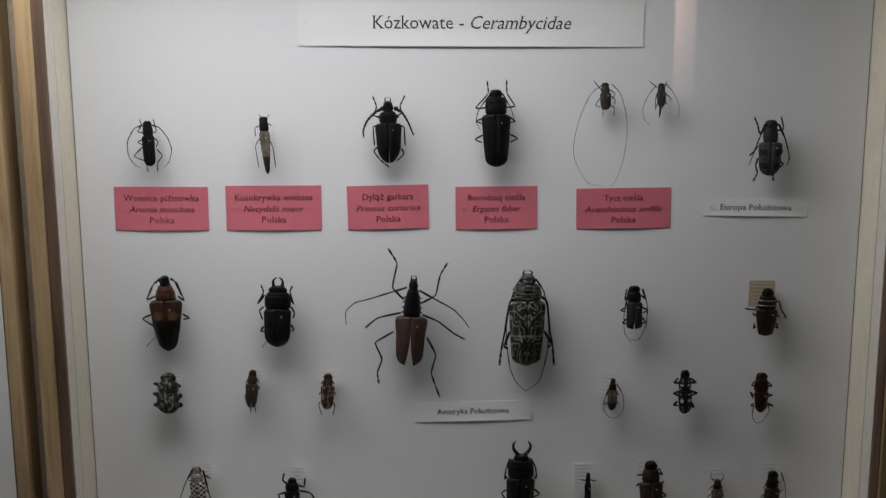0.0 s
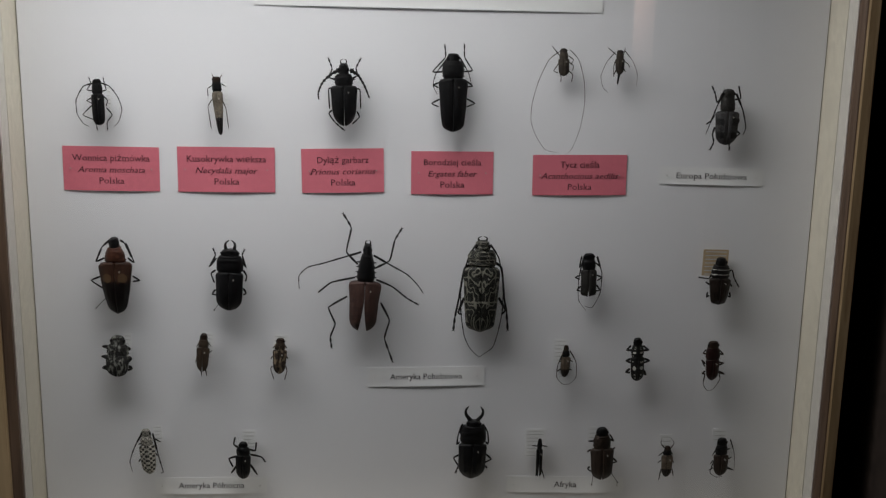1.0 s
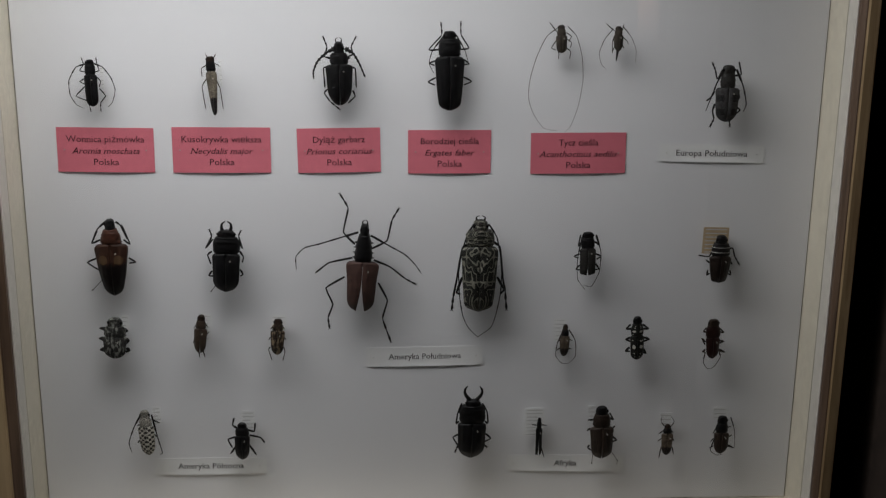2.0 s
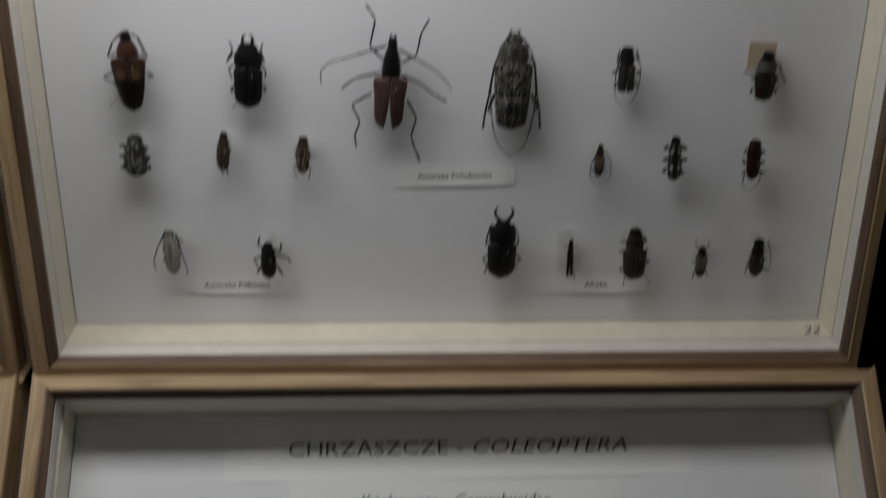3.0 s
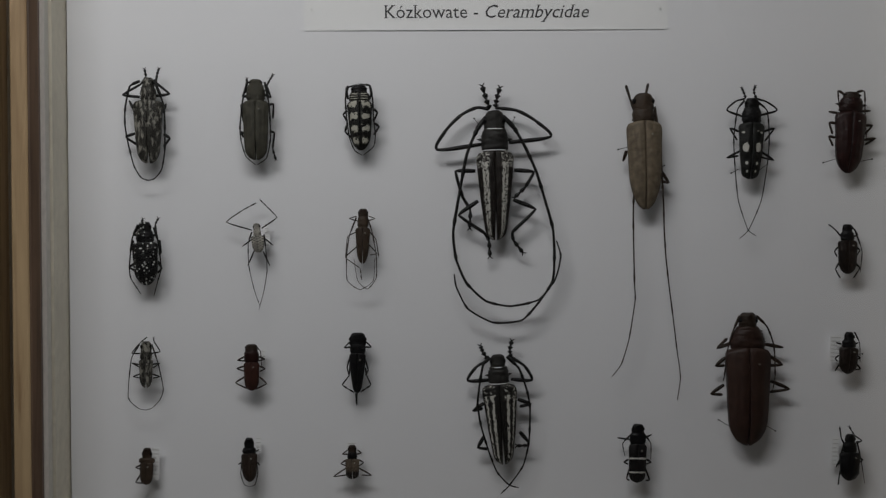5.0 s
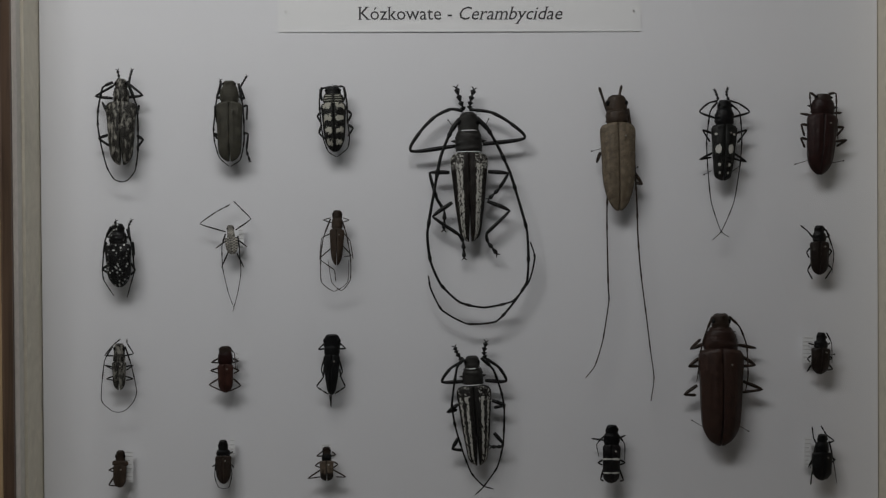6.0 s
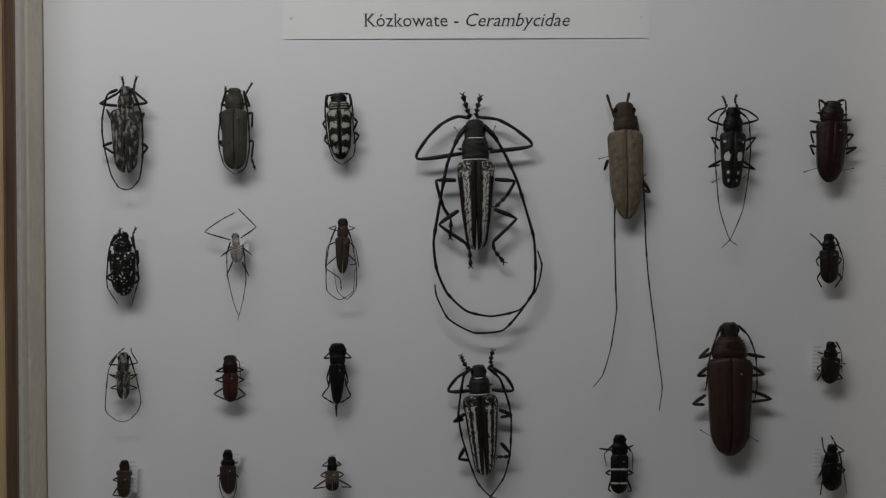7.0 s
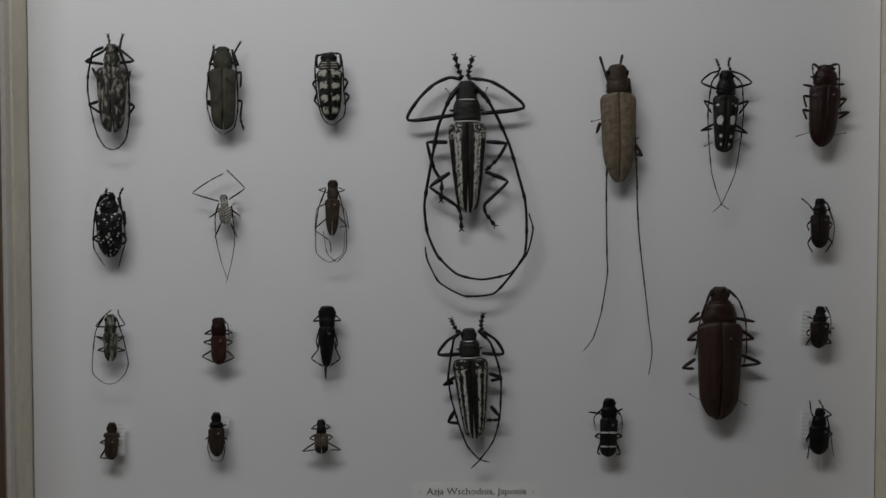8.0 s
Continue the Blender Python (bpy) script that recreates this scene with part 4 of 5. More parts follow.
beetle(LOWER, -138.4, -129.4, 0.2, "olive grey longhorn beetle with granulated shoulders on white backing", "OLIVE", (7.5, 3.2), (10.8, 8.7), (15.1, 34.1, 0.75, 0.80, 0.020), legs=["5.2,3.2 8.6,1.6 6.3,8.1 7.8,11.5 9.6,14.6", "-4.5,2.7 -7.4,2.2 -5.5,8.1 -5.2,12.5", "7.3,-2.7 10.0,-2.2 9.4,-10.3", "-6.7,-2.7 -8.5,-2.7 -7.3,-12.4", "7.7,-17.9 10.4,-18.5 9.2,-27.6 10.8,-33.6", "-6.9,-18.9 -9.0,-17.8 -7.4,-21.0"], ants=["5.3,10.3 7.8,-3.8 8.2,-22.2 5.9,-33.0 0.5,-36.8", "-4.4,10.8 -7.2,0.6 -9.0,-14.6 -8.5,-23.2 -5.9,-31.9 -0.6,-36.8"], leg_r=0.47)
beetle(LOWER, -79.3, -129.9, 1.8, "black longhorn beetle with white blocks on its wing cases", "BLOCKS", (8.7, 4.3), (11.9, 4.7), (14.6, 28.4, 0.65, 0.70, 0.000), legs=["5.4,0.7 6.6,2.8 6.3,8.8 0.4,9.5", "-6.5,1.1 -7.3,7.6 -0.7,9.4", "7.9,-4.8 10.0,-7.1 7.7,-11.3", "-7.2,-5.4 -9.5,-7.5 -7.5,-11.4", "8.2,-13.0 10.6,-15.2 7.4,-19.5", "-7.6,-13.5 -8.8,-17.3 -5.7,-20.6"], ants=["6.3,8.3 7.6,0.6 7.7,-10.3 8.4,-20.1 7.1,-26.5 1.0,-31.2", "-6.2,8.7 -7.9,1.1 -7.5,-11.9 -6.2,-21.7 -3.8,-28.3 0.4,-31.2"], leg_r=0.46, collar="BLOCKS")
beetle(LOWER, -2.0, -158.8, 0.5, "large black longhorn beetle with white stripes and long sweeping antennae", "BROADSTRIPES", (11.8, 10.3), (15.5, 12.5), (22.1, 51.3, 0.42, 0.88, 0.030), legs=["8.2,4.6 32.3,7.7 23.9,16.7 13.6,22.7 4.0,24.3 1.1,25.0 1.6,29.5 3.5,36.1", "-7.3,3.8 -33.1,1.1 -27.8,12.1 -18.9,20.8 -10.0,24.9 -2.9,24.3 -4.3,29.5 -6.5,37.2", "10.9,-11.2 22.3,-12.4 17.4,-20.9 11.4,-26.7", "-11.2,-11.4 -22.6,-11.5 -18.8,-26.3 -14.5,-33.7 -14.9,-44.0", "10.2,-28.1 22.9,-33.9 9.7,-46.6 10.3,-51.7 15.4,-58.5", "-10.0,-28.6 -21.2,-36.6 -6.6,-47.1 -4.0,-51.5 -3.5,-60.4"], ants=["4.7,19.8 11.3,12.8 17.7,1.3 23.5,-12.1 27.7,-26.2 32.6,-44.7 33.4,-60.2 32.2,-75.0 24.6,-86.6 14.1,-97.5 -2.5,-98.5 -16.8,-90.4 -23.2,-77.8 -24.3,-70.4", "-4.9,19.2 -10.2,11.9 -16.3,-2.7 -21.5,-28.5 -24.6,-46.8 -23.0,-62.3 -17.3,-75.7 -6.4,-86.1 7.6,-89.3 23.9,-85.9 33.7,-74.2 37.1,-61.0 34.7,-52.1"], leg_r=0.78, ant_r=0.54, teeth=1, props=["-9.4,15.8 -11.5,18.8", "10.3,16.0 11.8,19.2"])
beetle(LOWER, 83.7, -142.1, 1.0, "tan longhorn beetle with two very long hanging antennae", "TAN", (11.9, 8.4), (13.1, 7.4), (20.8, 50.8, 0.72, 0.62, 0.010), legs=["3.8,5.1 1.5,14.0 3.5,21.7", "-4.6,5.3 -7.4,12.7 -9.5,20.9", "9.7,-29.1 13.8,-35.8 10.4,-34.7", "-10.1,-16.8 -12.0,-22.7"], ants=["6.4,8.0 8.0,-6.8 9.3,-17.2 9.9,-35.0 10.3,-48.3 10.4,-63.9 11.1,-79.2 12.4,-94.3 14.5,-113.6 16.3,-131.5 18.1,-147.8 16.0,-161.1", "-5.7,12.7 -3.9,-9.5 -4.7,-24.3 -6.0,-33.2 -7.1,-47.9 -7.4,-62.7 -7.4,-93.8 -7.2,-102.7 -11.1,-124.8 -15.9,-139.5 -21.6,-146.7"], leg_r=0.62, ant_r=0.33, props=["-14.9,-16.0 -9.3,-14.6", "9.0,-27.6 11.8,-25.7"])
beetle(LOWER, 145.9, -143.3, -2.0, "black longhorn beetle with white spots and crossed antennae", "WHITESPOTS", (8.3, 5.5), (11.1, 8.5), (15.2, 32.6, 0.55, 0.90, 0.020), legs=["4.7,4.3 14.6,7.6 8.6,12.2 3.0,14.1 1.3,18.1 2.1,21.2", "-5.2,3.5 -14.3,6.7 -9.3,12.0 -3.9,13.9 -4.7,17.9 -5.7,20.0", "7.1,-5.0 13.6,-2.7 8.6,-10.4", "-6.7,-5.4 -12.2,-3.5 -7.3,-10.2", "6.7,-16.7 13.8,-21.2 6.1,-19.4", "-5.7,-16.4 -13.5,-20.7 -6.3,-19.1"], ants=["3.1,12.0 8.8,6.7 10.4,-9.0 9.7,-24.1 6.9,-44.8 0.4,-61.4 -4.9,-67.1", "-4.5,12.5 -8.5,6.9 -10.1,-9.6 -8.9,-26.1 -6.3,-45.2 -0.3,-61.4 4.7,-65.1"], leg_r=0.44, ant_r=0.24, props=["-10.5,-29.3 -6.1,-26.9", "5.6,-27.2 10.7,-23.4"])
beetle(LOWER, 203.4, -137.4, -3.6, "dark red-brown longhorn beetle held by crossed pins", "DARKRED", (9.7, 3.5), (13.9, 8.0), (18.1, 35.4, 0.70, 0.70, 0.000), legs=["6.2,0.8 12.2,1.6", "-5.5,-1.3 -12.2,-0.3", "8.8,-7.3 13.2,-7.0 9.8,-12.1", "-7.9,-7.0 -11.8,-6.8 -9.0,-13.2", "9.3,-15.5 15.5,-14.2 10.1,-18.2", "-8.1,-15.2 -11.6,-14.7 -8.3,-20.0"], ants=["2.8,11.6 7.0,11.9 8.1,-1.2 9.9,-14.8", "-4.7,9.8 -8.3,11.6 -7.2,3.4 -5.4,-2.0"], leg_r=0.51, props=["-13.8,-30.0 -5.4,-27.0", "7.2,-28.1 14.8,-26.2"], teeth=1)
beetle(LOWER, -202.0, -209.7, 1.8, "black longhorn beetle speckled with white dots", "SPECKLE", (7.6, 5.1), (10.3, 6.2), (15.1, 24.9, 0.75, 0.65, 0.000), legs=["3.8,3.3 6.6,3.9 5.9,9.5 7.4,12.9", "-3.7,3.6 -6.4,4.4 -2.8,9.1 -1.3,12.8", "7.1,-1.0 8.3,0.4 8.2,-7.2", "-6.6,-0.4 -7.7,1.0 -6.9,-6.7", "6.7,-11.3 8.7,-15.6 5.8,-18.2", "-6.4,-12.2 -9.6,-14.2 -6.2,-17.1"], ants=["5.4,8.1 7.8,-1.7 8.6,-15.6 6.6,-22.4 3.9,-30.9", "-3.5,9.8 -7.2,1.7 -9.2,-13.5 -8.8,-20.4 -3.6,-29.6"], leg_r=0.48, collar="SPECKLE")
beetle(LOWER, -138.1, -206.6, 4.5, "small pale longhorn beetle with black marks and very thin legs", "ZEBRA", (4.1, 3.5), (4.4, 3.5), (7.6, 9.8, 0.70, 0.60, 0.020), legs=["2.8,3.9 12.0,9.4 6.6,16.2 3.1,20.2", "-2.8,3.3 -17.1,9.1 -7.3,15.2 0.2,18.5", "3.7,-1.7 8.2,-6.3", "-3.2,-1.8 -9.5,-5.5", "2.4,-9.3 5.4,-17.9", "-2.4,-8.2 -7.3,-16.8"], ants=["3.9,0.4 4.2,-9.4 3.9,-20.5 1.2,-31.5 -2.8,-42.6", "-2.9,2.3 -5.5,-4.4 -6.2,-16.9 -4.3,-31.0 -1.7,-41.0"], leg_r=0.26, ant_r=0.14, tag=(3.8, 7.3, 6.4, -6.8), collar="ZEBRA")
beetle(LOWER, -77.8, -202.1, -1.1, "slender brown longhorn beetle with looped antennae", "BROWN", (5.6, 4.2), (6.3, 6.3), (8.6, 20.9, 0.55, 0.70, 0.020), legs=["2.5,3.5 6.9,5.0 3.1,6.3", "-3.1,3.4 -8.0,4.8 -3.8,6.2", "3.9,-2.7 7.5,-6.9 9.3,-17.3", "-3.7,-2.8 -8.8,-5.7 -9.8,-17.5", "3.3,-9.7 8.3,-15.2 4.1,-16.0", "-3.3,-11.2 -9.8,-17.5 -1.4,-23.7 -0.6,-29.9"], ants=["2.4,5.6 5.3,-2.7 7.9,-16.6 8.0,-29.1 3.0,-35.5 -2.6,-30.7 -4.9,-18.2", "-3.8,5.5 -7.8,-5.7 -9.1,-18.2 -8.5,-30.7 -1.2,-35.9 6.4,-30.6 6.9,-18.0"], leg_r=0.22, ant_r=0.14)
beetle(LOWER, -202.1, -276.8, -0.4, "grey banded longhorn beetle with looped antennae", "MOTTLE", (6.2, 5.4), (6.9, 4.7), (8.0, 16.3, 0.65, 0.70, 0.060), legs=["2.6,3.1 8.0,4.3 4.2,10.1 3.9,12.1", "-2.8,3.1 -8.2,3.4 -3.5,9.3 -0.3,12.1", "3.4,-3.1 7.7,-2.4 3.4,-5.4", "-3.5,-3.4 -8.2,-2.3 -3.1,-5.4", "3.4,-8.6 7.7,-10.1 3.4,-11.2", "-3.5,-8.5 -7.4,-10.1 -3.1,-11.2"], ants=["3.4,8.5 7.2,-3.1 10.0,-17.1 8.0,-23.3 3.4,-28.0 -0.9,-29.2", "-3.5,8.6 -8.2,0.0 -10.0,-21.7 -4.3,-28.0 0.3,-29.2"], leg_r=0.28, ant_r=0.14)
beetle(LOWER, -142.0, -278.9, 0.2, "small reddish brown longhorn beetle with folded legs", "REDBROWN", (7.0, 3.1), (8.5, 7.0), (9.0, 16.4, 0.80, 0.70, 0.000), legs=["3.6,3.1 7.5,1.5 3.6,0.3", "-3.8,3.2 -8.0,0.9 -3.9,0.4", "4.3,-2.4 7.6,-4.0 4.3,-5.8", "-3.9,-2.3 -8.6,-3.8 -3.9,-5.7", "4.3,-8.6 8.4,-12.6 1.9,-15.9", "-4.0,-8.5 -9.4,-11.9 -2.8,-15.6"], ants=["2.1,8.5 5.2,6.2 5.9,-3.2"], leg_r=0.33, tag=(5.2, 7.0, 7.5, 1.5))
beetle(LOWER, -81.3, -274.0, -1.1, "slender black longhorn beetle with a pointed tail", "BLACK", (9.4, 6.7), (9.0, 4.7), (9.7, 23.4, 0.40, 0.85, 0.000), legs=["3.5,3.2 7.8,3.2 4.3,6.3", "-4.2,3.1 -7.8,2.6 -4.3,6.2", "4.4,-3.9 6.1,-10.1 4.5,-13.2", "-4.2,-2.4 -6.0,-8.7 -4.8,-13.3", "4.5,-8.6 5.3,-13.2 7.7,-18.7 2.3,-22.6", "-4.1,-5.5 -4.8,-13.3 -8.6,-18.8 -2.3,-23.0"], leg_r=0.33, tail="-0.5,-23.5 -0.2,-30.5")
beetle(LOWER, -202.2, -335.9, -1.8, "small brown banded longhorn beetle on a paper tag", "BROWN", (5.4, 5.8), (9.3, 2.4), (7.7, 12.8, 0.80, 0.70, 0.000), legs=["-3.0,-1.6 -6.4,-3.2 -3.3,-4.7", "-2.9,-6.3 -6.2,-11.8 -2.0,-12.5"], leg_r=0.32, tag=(1.4, 7.8, 6.3, -10.8))
beetle(LOWER, -143.7, -331.1, 0.7, "small dark brown longhorn beetle with thin looped antennae", "DARKBROWN", (5.4, 5.5), (7.8, 3.1), (9.3, 16.4, 0.75, 0.65, 0.000), legs=["3.4,0.7 5.3,1.4", "-2.8,0.8 -4.6,0.9", "4.5,-5.6 5.6,-7.9", "-4.4,-5.4 -6.8,-6.9"], ants=["2.7,2.3 4.8,-10.3 3.1,-18.0 -0.1,-19.2", "-3.6,-0.7 -5.0,-11.6 -3.1,-17.9 -0.1,-19.2"], leg_r=0.28, ant_r=0.14, tag=(3.3, 9.0, 6.2, -0.9))
beetle(LOWER, -84.8, -334.9, 0.4, "small two-toned longhorn beetle with angled hind legs on a tag", "TWOTONE", (4.7, 3.9), (5.6, 3.9), (8.1, 11.7, 0.80, 0.75, 0.030), legs=["2.1,2.3 5.2,3.0 2.9,4.6", "-1.8,2.4 -5.7,2.5 -2.6,4.7", "3.6,-0.8 6.4,-2.5 3.5,-4.8", "-3.4,-0.7 -6.6,-3.0 -3.5,-4.6", "3.5,-5.5 10.9,-9.9 5.0,-10.0", "-3.5,-5.4 -10.9,-10.3 -3.6,-9.8"], leg_r=0.29, tag=(-3.6, 9.0, 2.9, 5.7))
beetle(LOWER, -0.3, -292.3, 3.2, "black longhorn beetle with white stripes and crossed antenna tips", "STRIPES", (8.6, 6.9), (12.0, 9.7), (20.6, 46.5, 0.42, 0.88, 0.030), legs=["7.0,1.8 19.0,0.7 15.5,8.7 8.4,14.4 7.5,18.4 8.9,23.5", "-5.6,2.1 -17.8,2.7 -12.6,10.0 -6.0,13.6 -8.0,18.3 -9.2,21.8", "10.3,-9.9 17.6,-13.2 11.2,-14.5", "-9.3,-10.9 -15.8,-15.0 -10.1,-14.2", "10.3,-28.8 14.9,-34.9 14.4,-37.1 8.6,-37.0", "-10.5,-30.3 -14.3,-36.3 -8.1,-37.9"], ants=["5.5,15.1 12.0,7.8 15.8,-5.1 16.9,-15.5 15.1,-34.9 10.8,-48.4 2.1,-59.3 -2.8,-63.5", "-4.2,15.2 -8.8,10.3 -13.0,-10.0 -11.8,-23.9 -8.2,-39.0 -4.3,-50.8 2.1,-58.7 7.7,-60.8"], leg_r=0.72, ant_r=0.40, teeth=1)
beetle(LOWER, 79.6, -327.6, -1.5, "black longhorn beetle with white cross lines", "CROSS", (7.1, 4.7), (9.5, 6.3), (10.4, 22.7, 0.85, 0.80, 0.000), legs=["4.2,3.2 8.4,4.8", "-4.5,2.0 -11.5,2.6", "5.2,-9.3 8.1,-10.9 5.3,-12.5", "-5.0,-9.5 -7.6,-11.1 -4.9,-12.6", "4.5,-14.0 7.4,-21.1 5.5,-21.9", "-4.1,-14.2 -5.9,-20.5 -4.0,-22.0"], ants=["3.4,5.5 7.4,0.1 7.6,-9.3", "-3.7,5.4 -8.8,-0.1 -7.4,-7.2"], leg_r=0.37)
beetle(LOWER, 143.3, -272.5, -0.3, "large broad red-brown longhorn beetle with a toothed collar", "BIGBROWN", (10.3, 7.9), (20.6, 11.8), (26.6, 56.6, 0.72, 0.75, 0.015), legs=["10.3,1.5 21.4,-0.6", "-8.7,2.4 -17.4,-0.7 -11.1,4.8", "13.5,-5.6 20.3,-10.3 13.5,-11.1", "-12.7,-6.2 -18.2,-10.9 -12.7,-10.9", "13.5,-19.7 24.6,-24.5 13.5,-26.3", "-13.5,-21.9 -20.9,-27.1 -13.8,-27.8"], ants=["4.8,18.1 11.1,11.8 15.1,0.7 15.9,-16.6 14.3,-26.0", "-4.7,18.1 -8.7,8.7 -11.9,-2.3 -13.5,-16.4 -14.2,-19.6"], leg_r=0.67, ant_r=0.32, props=["-16.3,-42.3 -9.5,-46.3", "9.5,-44.5 17.0,-49.0"], teeth=3, collar="BIGBROWN")
beetle(LOWER, 202.1, -273.0, -3.2, "small black longhorn beetle pinned over a printed data tag", "BLACKBROWN", (5.7, 4.7), (8.0, 4.0), (11.2, 15.5, 0.80, 0.65, 0.000), legs=["3.9,1.8 6.2,2.7", "-4.1,1.4 -6.8,2.0", "5.0,-4.5 7.2,-6.0 4.9,-7.7", "-5.3,-5.0 -7.3,-7.1 -5.1,-8.9", "4.9,-9.2 7.8,-12.3 4.7,-13.2", "-5.0,-10.5 -6.4,-14.5"], ants=["2.7,8.8 5.9,2.6 6.8,-8.4"], leg_r=0.33, tag=(-9.4, 6.2, -3.0, -9.6), props=["5.8,-4.0 9.0,-3.8"])
beetle(LOWER, 202.6, -333.7, -1.9, "small black longhorn beetle beside a printed data tag", "BLACK", (5.7, 4.7), (8.0, 5.5), (12.0, 16.6, 0.80, 0.65, 0.000), legs=["3.0,4.8 7.0,6.5 2.9,9.5 0.1,14.2", "-3.3,4.7 -5.0,7.8 -5.5,14.1", "5.3,-3.0 8.1,-4.6 5.8,-7.0", "-5.4,-4.9 -6.9,-9.6", "5.1,-9.4 5.9,-12.5 3.7,-16.5", "-4.5,-9.6 -5.5,-14.3 -5.3,-19.8"], ants=["3.8,6.4 6.5,-4.6 9.0,-17.9", "-3.8,4.6 -5.8,-4.9 -6.9,-9.6"], leg_r=0.33, tag=(-9.0, 7.7, -5.0, -9.3))
beetle(LOWER, 201.4, -211.2, -0.3, "small blackish brown longhorn beetle with curved antennae", "BLACKBROWN", (5.9, 4.2), (7.9, 4.9), (11.2, 19.5, 0.80, 0.70, 0.000), legs=["3.3,1.9 6.2,3.2 2.3,9.1", "-3.6,2.0 -6.6,5.8 -10.2,9.1", "5.2,-3.9 7.5,-5.9 5.6,-9.7", "-5.2,-3.9 -7.2,-6.5 -5.2,-9.7", "4.6,-13.0 7.5,-16.2 4.3,-22.1", "-4.6,-13.0 -6.6,-16.9 -3.3,-22.1"], ants=["3.9,6.5 8.2,-6.5 7.2,-18.8"], leg_r=0.34)
beetle(UPPER, -199.1, 317.5, 1.4, "black musk beetle with rounded looping antennae", "BLACK", (4.7, 2.7), (6.1, 5.5), (7.4, 18.3, 0.85, 0.80, 0.000), legs=["3.1,1.3 5.1,2.0 4.0,5.4 3.4,8.8", "-3.0,1.4 -5.9,2.1 -3.6,5.5 -4.7,8.9", "3.5,-1.8 5.4,-4.2 3.8,-7.6", "-3.3,-2.3 -6.4,-4.0 -3.6,-6.1", "4.4,-8.3 7.5,-12.4 4.1,-16.5 3.7,-21.4", "-2.9,-6.1 -9.2,-12.2 -2.9,-15.5 -2.0,-21.3"], ants=["2.1,6.1 7.3,4.0 11.6,-2.2 13.4,-9.1 11.3,-15.9 8.4,-18.9", "-0.9,6.1 -7.5,4.2 -12.1,-3.3 -12.1,-11.5 -9.1,-17.0 -5.9,-18.9"], leg_r=0.23, ant_r=0.14, tag=(4.6, 4.0, 6.5, -11.7))
beetle(UPPER, -131.1, 319.7, 3.3, "slender brown wasp-like longhorn beetle with a dark tail", "BROWNTAIL", (4.8, 2.7), (5.5, 5.5), (6.3, 25.5, 0.32, 0.90, 0.000), legs=["-2.2,3.5 -5.3,1.6 -5.7,-3.2", "2.7,4.0 4.6,2.5", "2.3,-4.9 4.2,-10.5 4.6,-22.3", "-2.8,-4.0 -6.0,-8.7 -5.4,-21.9"], ants=["2.3,7.4 4.1,10.1", "-1.1,7.6 -2.3,10.4"], leg_r=0.20, tag=(3.9, 6.0, 5.4, -9.2))
beetle(UPPER, -58.2, 324.1, 0.9, "broad black longhorn beetle with saw-toothed antennae", "BLACK", (5.8, 6.2), (10.4, 6.2), (15.9, 23.6, 0.72, 0.60, 0.010), legs=["4.2,3.4 8.0,5.5 7.1,9.6 9.9,15.0", "-4.1,3.4 -8.2,4.1 -6.7,9.6 -8.7,15.1", "6.2,-2.1 9.2,-2.8 9.5,-13.9", "-6.2,-1.6 -9.0,-2.4 -8.6,-13.8", "7.4,-15.3 8.7,-18.7 4.5,-22.9", "-7.2,-14.5 -9.0,-16.6 -5.9,-21.5 -0.5,-26.4"], ants=["3.6,8.9 8.4,5.5 11.7,-0.0 14.7,-7.6", "-1.9,8.9 -7.5,6.2 -12.4,1.4 -14.8,-4.1 -14.7,-8.2"], leg_r=0.33, ant_r=0.36, jaws=1, teeth=1, saw=1)
beetle(UPPER, 5.2, 329.1, 0.6, "large glossy black longhorn beetle with raised front legs", "BLACK", (7.3, 4.4), (12.8, 9.6), (17.4, 31.4, 0.68, 0.85, 0.000), legs=["6.0,3.5 11.2,4.2 6.6,11.7 6.5,18.9", "-6.2,3.4 -12.1,3.4 -4.5,11.7 -4.9,18.5", "8.1,-2.1 11.4,-4.8 7.5,-5.5", "-7.9,-2.8 -11.7,-4.2 -8.6,-5.8", "8.0,-12.2 12.9,-14.8 8.3,-17.1", "-7.9,-12.5 -12.5,-15.0 -8.3,-17.1"], ants=["3.8,11.7 8.8,2.8 10.9,-4.8", "-3.2,11.7 -10.0,2.7 -11.8,-4.2 -9.3,-9.7"], leg_r=0.33, ant_r=0.18)
beetle(UPPER, 69.5, 341.1, 2.4, "small grey-brown longhorn beetle with extremely long hair-thin antennae", "GREYBROWN", (4.1, 2.2), (5.1, 3.6), (6.6, 10.1, 0.80, 0.70, 0.000), legs=["2.9,1.4 5.9,-0.9 4.4,-3.7", "-2.2,1.5 -6.6,7.4", "3.4,-2.3 5.9,-4.5 5.4,-7.4", "-2.9,-2.8 -5.9,-7.0 -2.9,-8.6", "2.9,-7.3 5.4,-9.5 4.9,-13.9", "-2.2,-7.9 -1.5,-10.8 -1.5,-13.7"], ants=["3.7,4.9 8.8,-1.0 11.8,-12.6 12.3,-25.8 9.7,-40.4 5.2,-52.2 1.5,-56.2", "-2.2,4.4 -8.8,-0.5 -14.7,-11.9 -18.7,-24.8 -19.7,-35.1 -17.1,-44.0 -11.2,-53.1 -3.0,-55.2"], leg_r=0.20, ant_r=0.08)
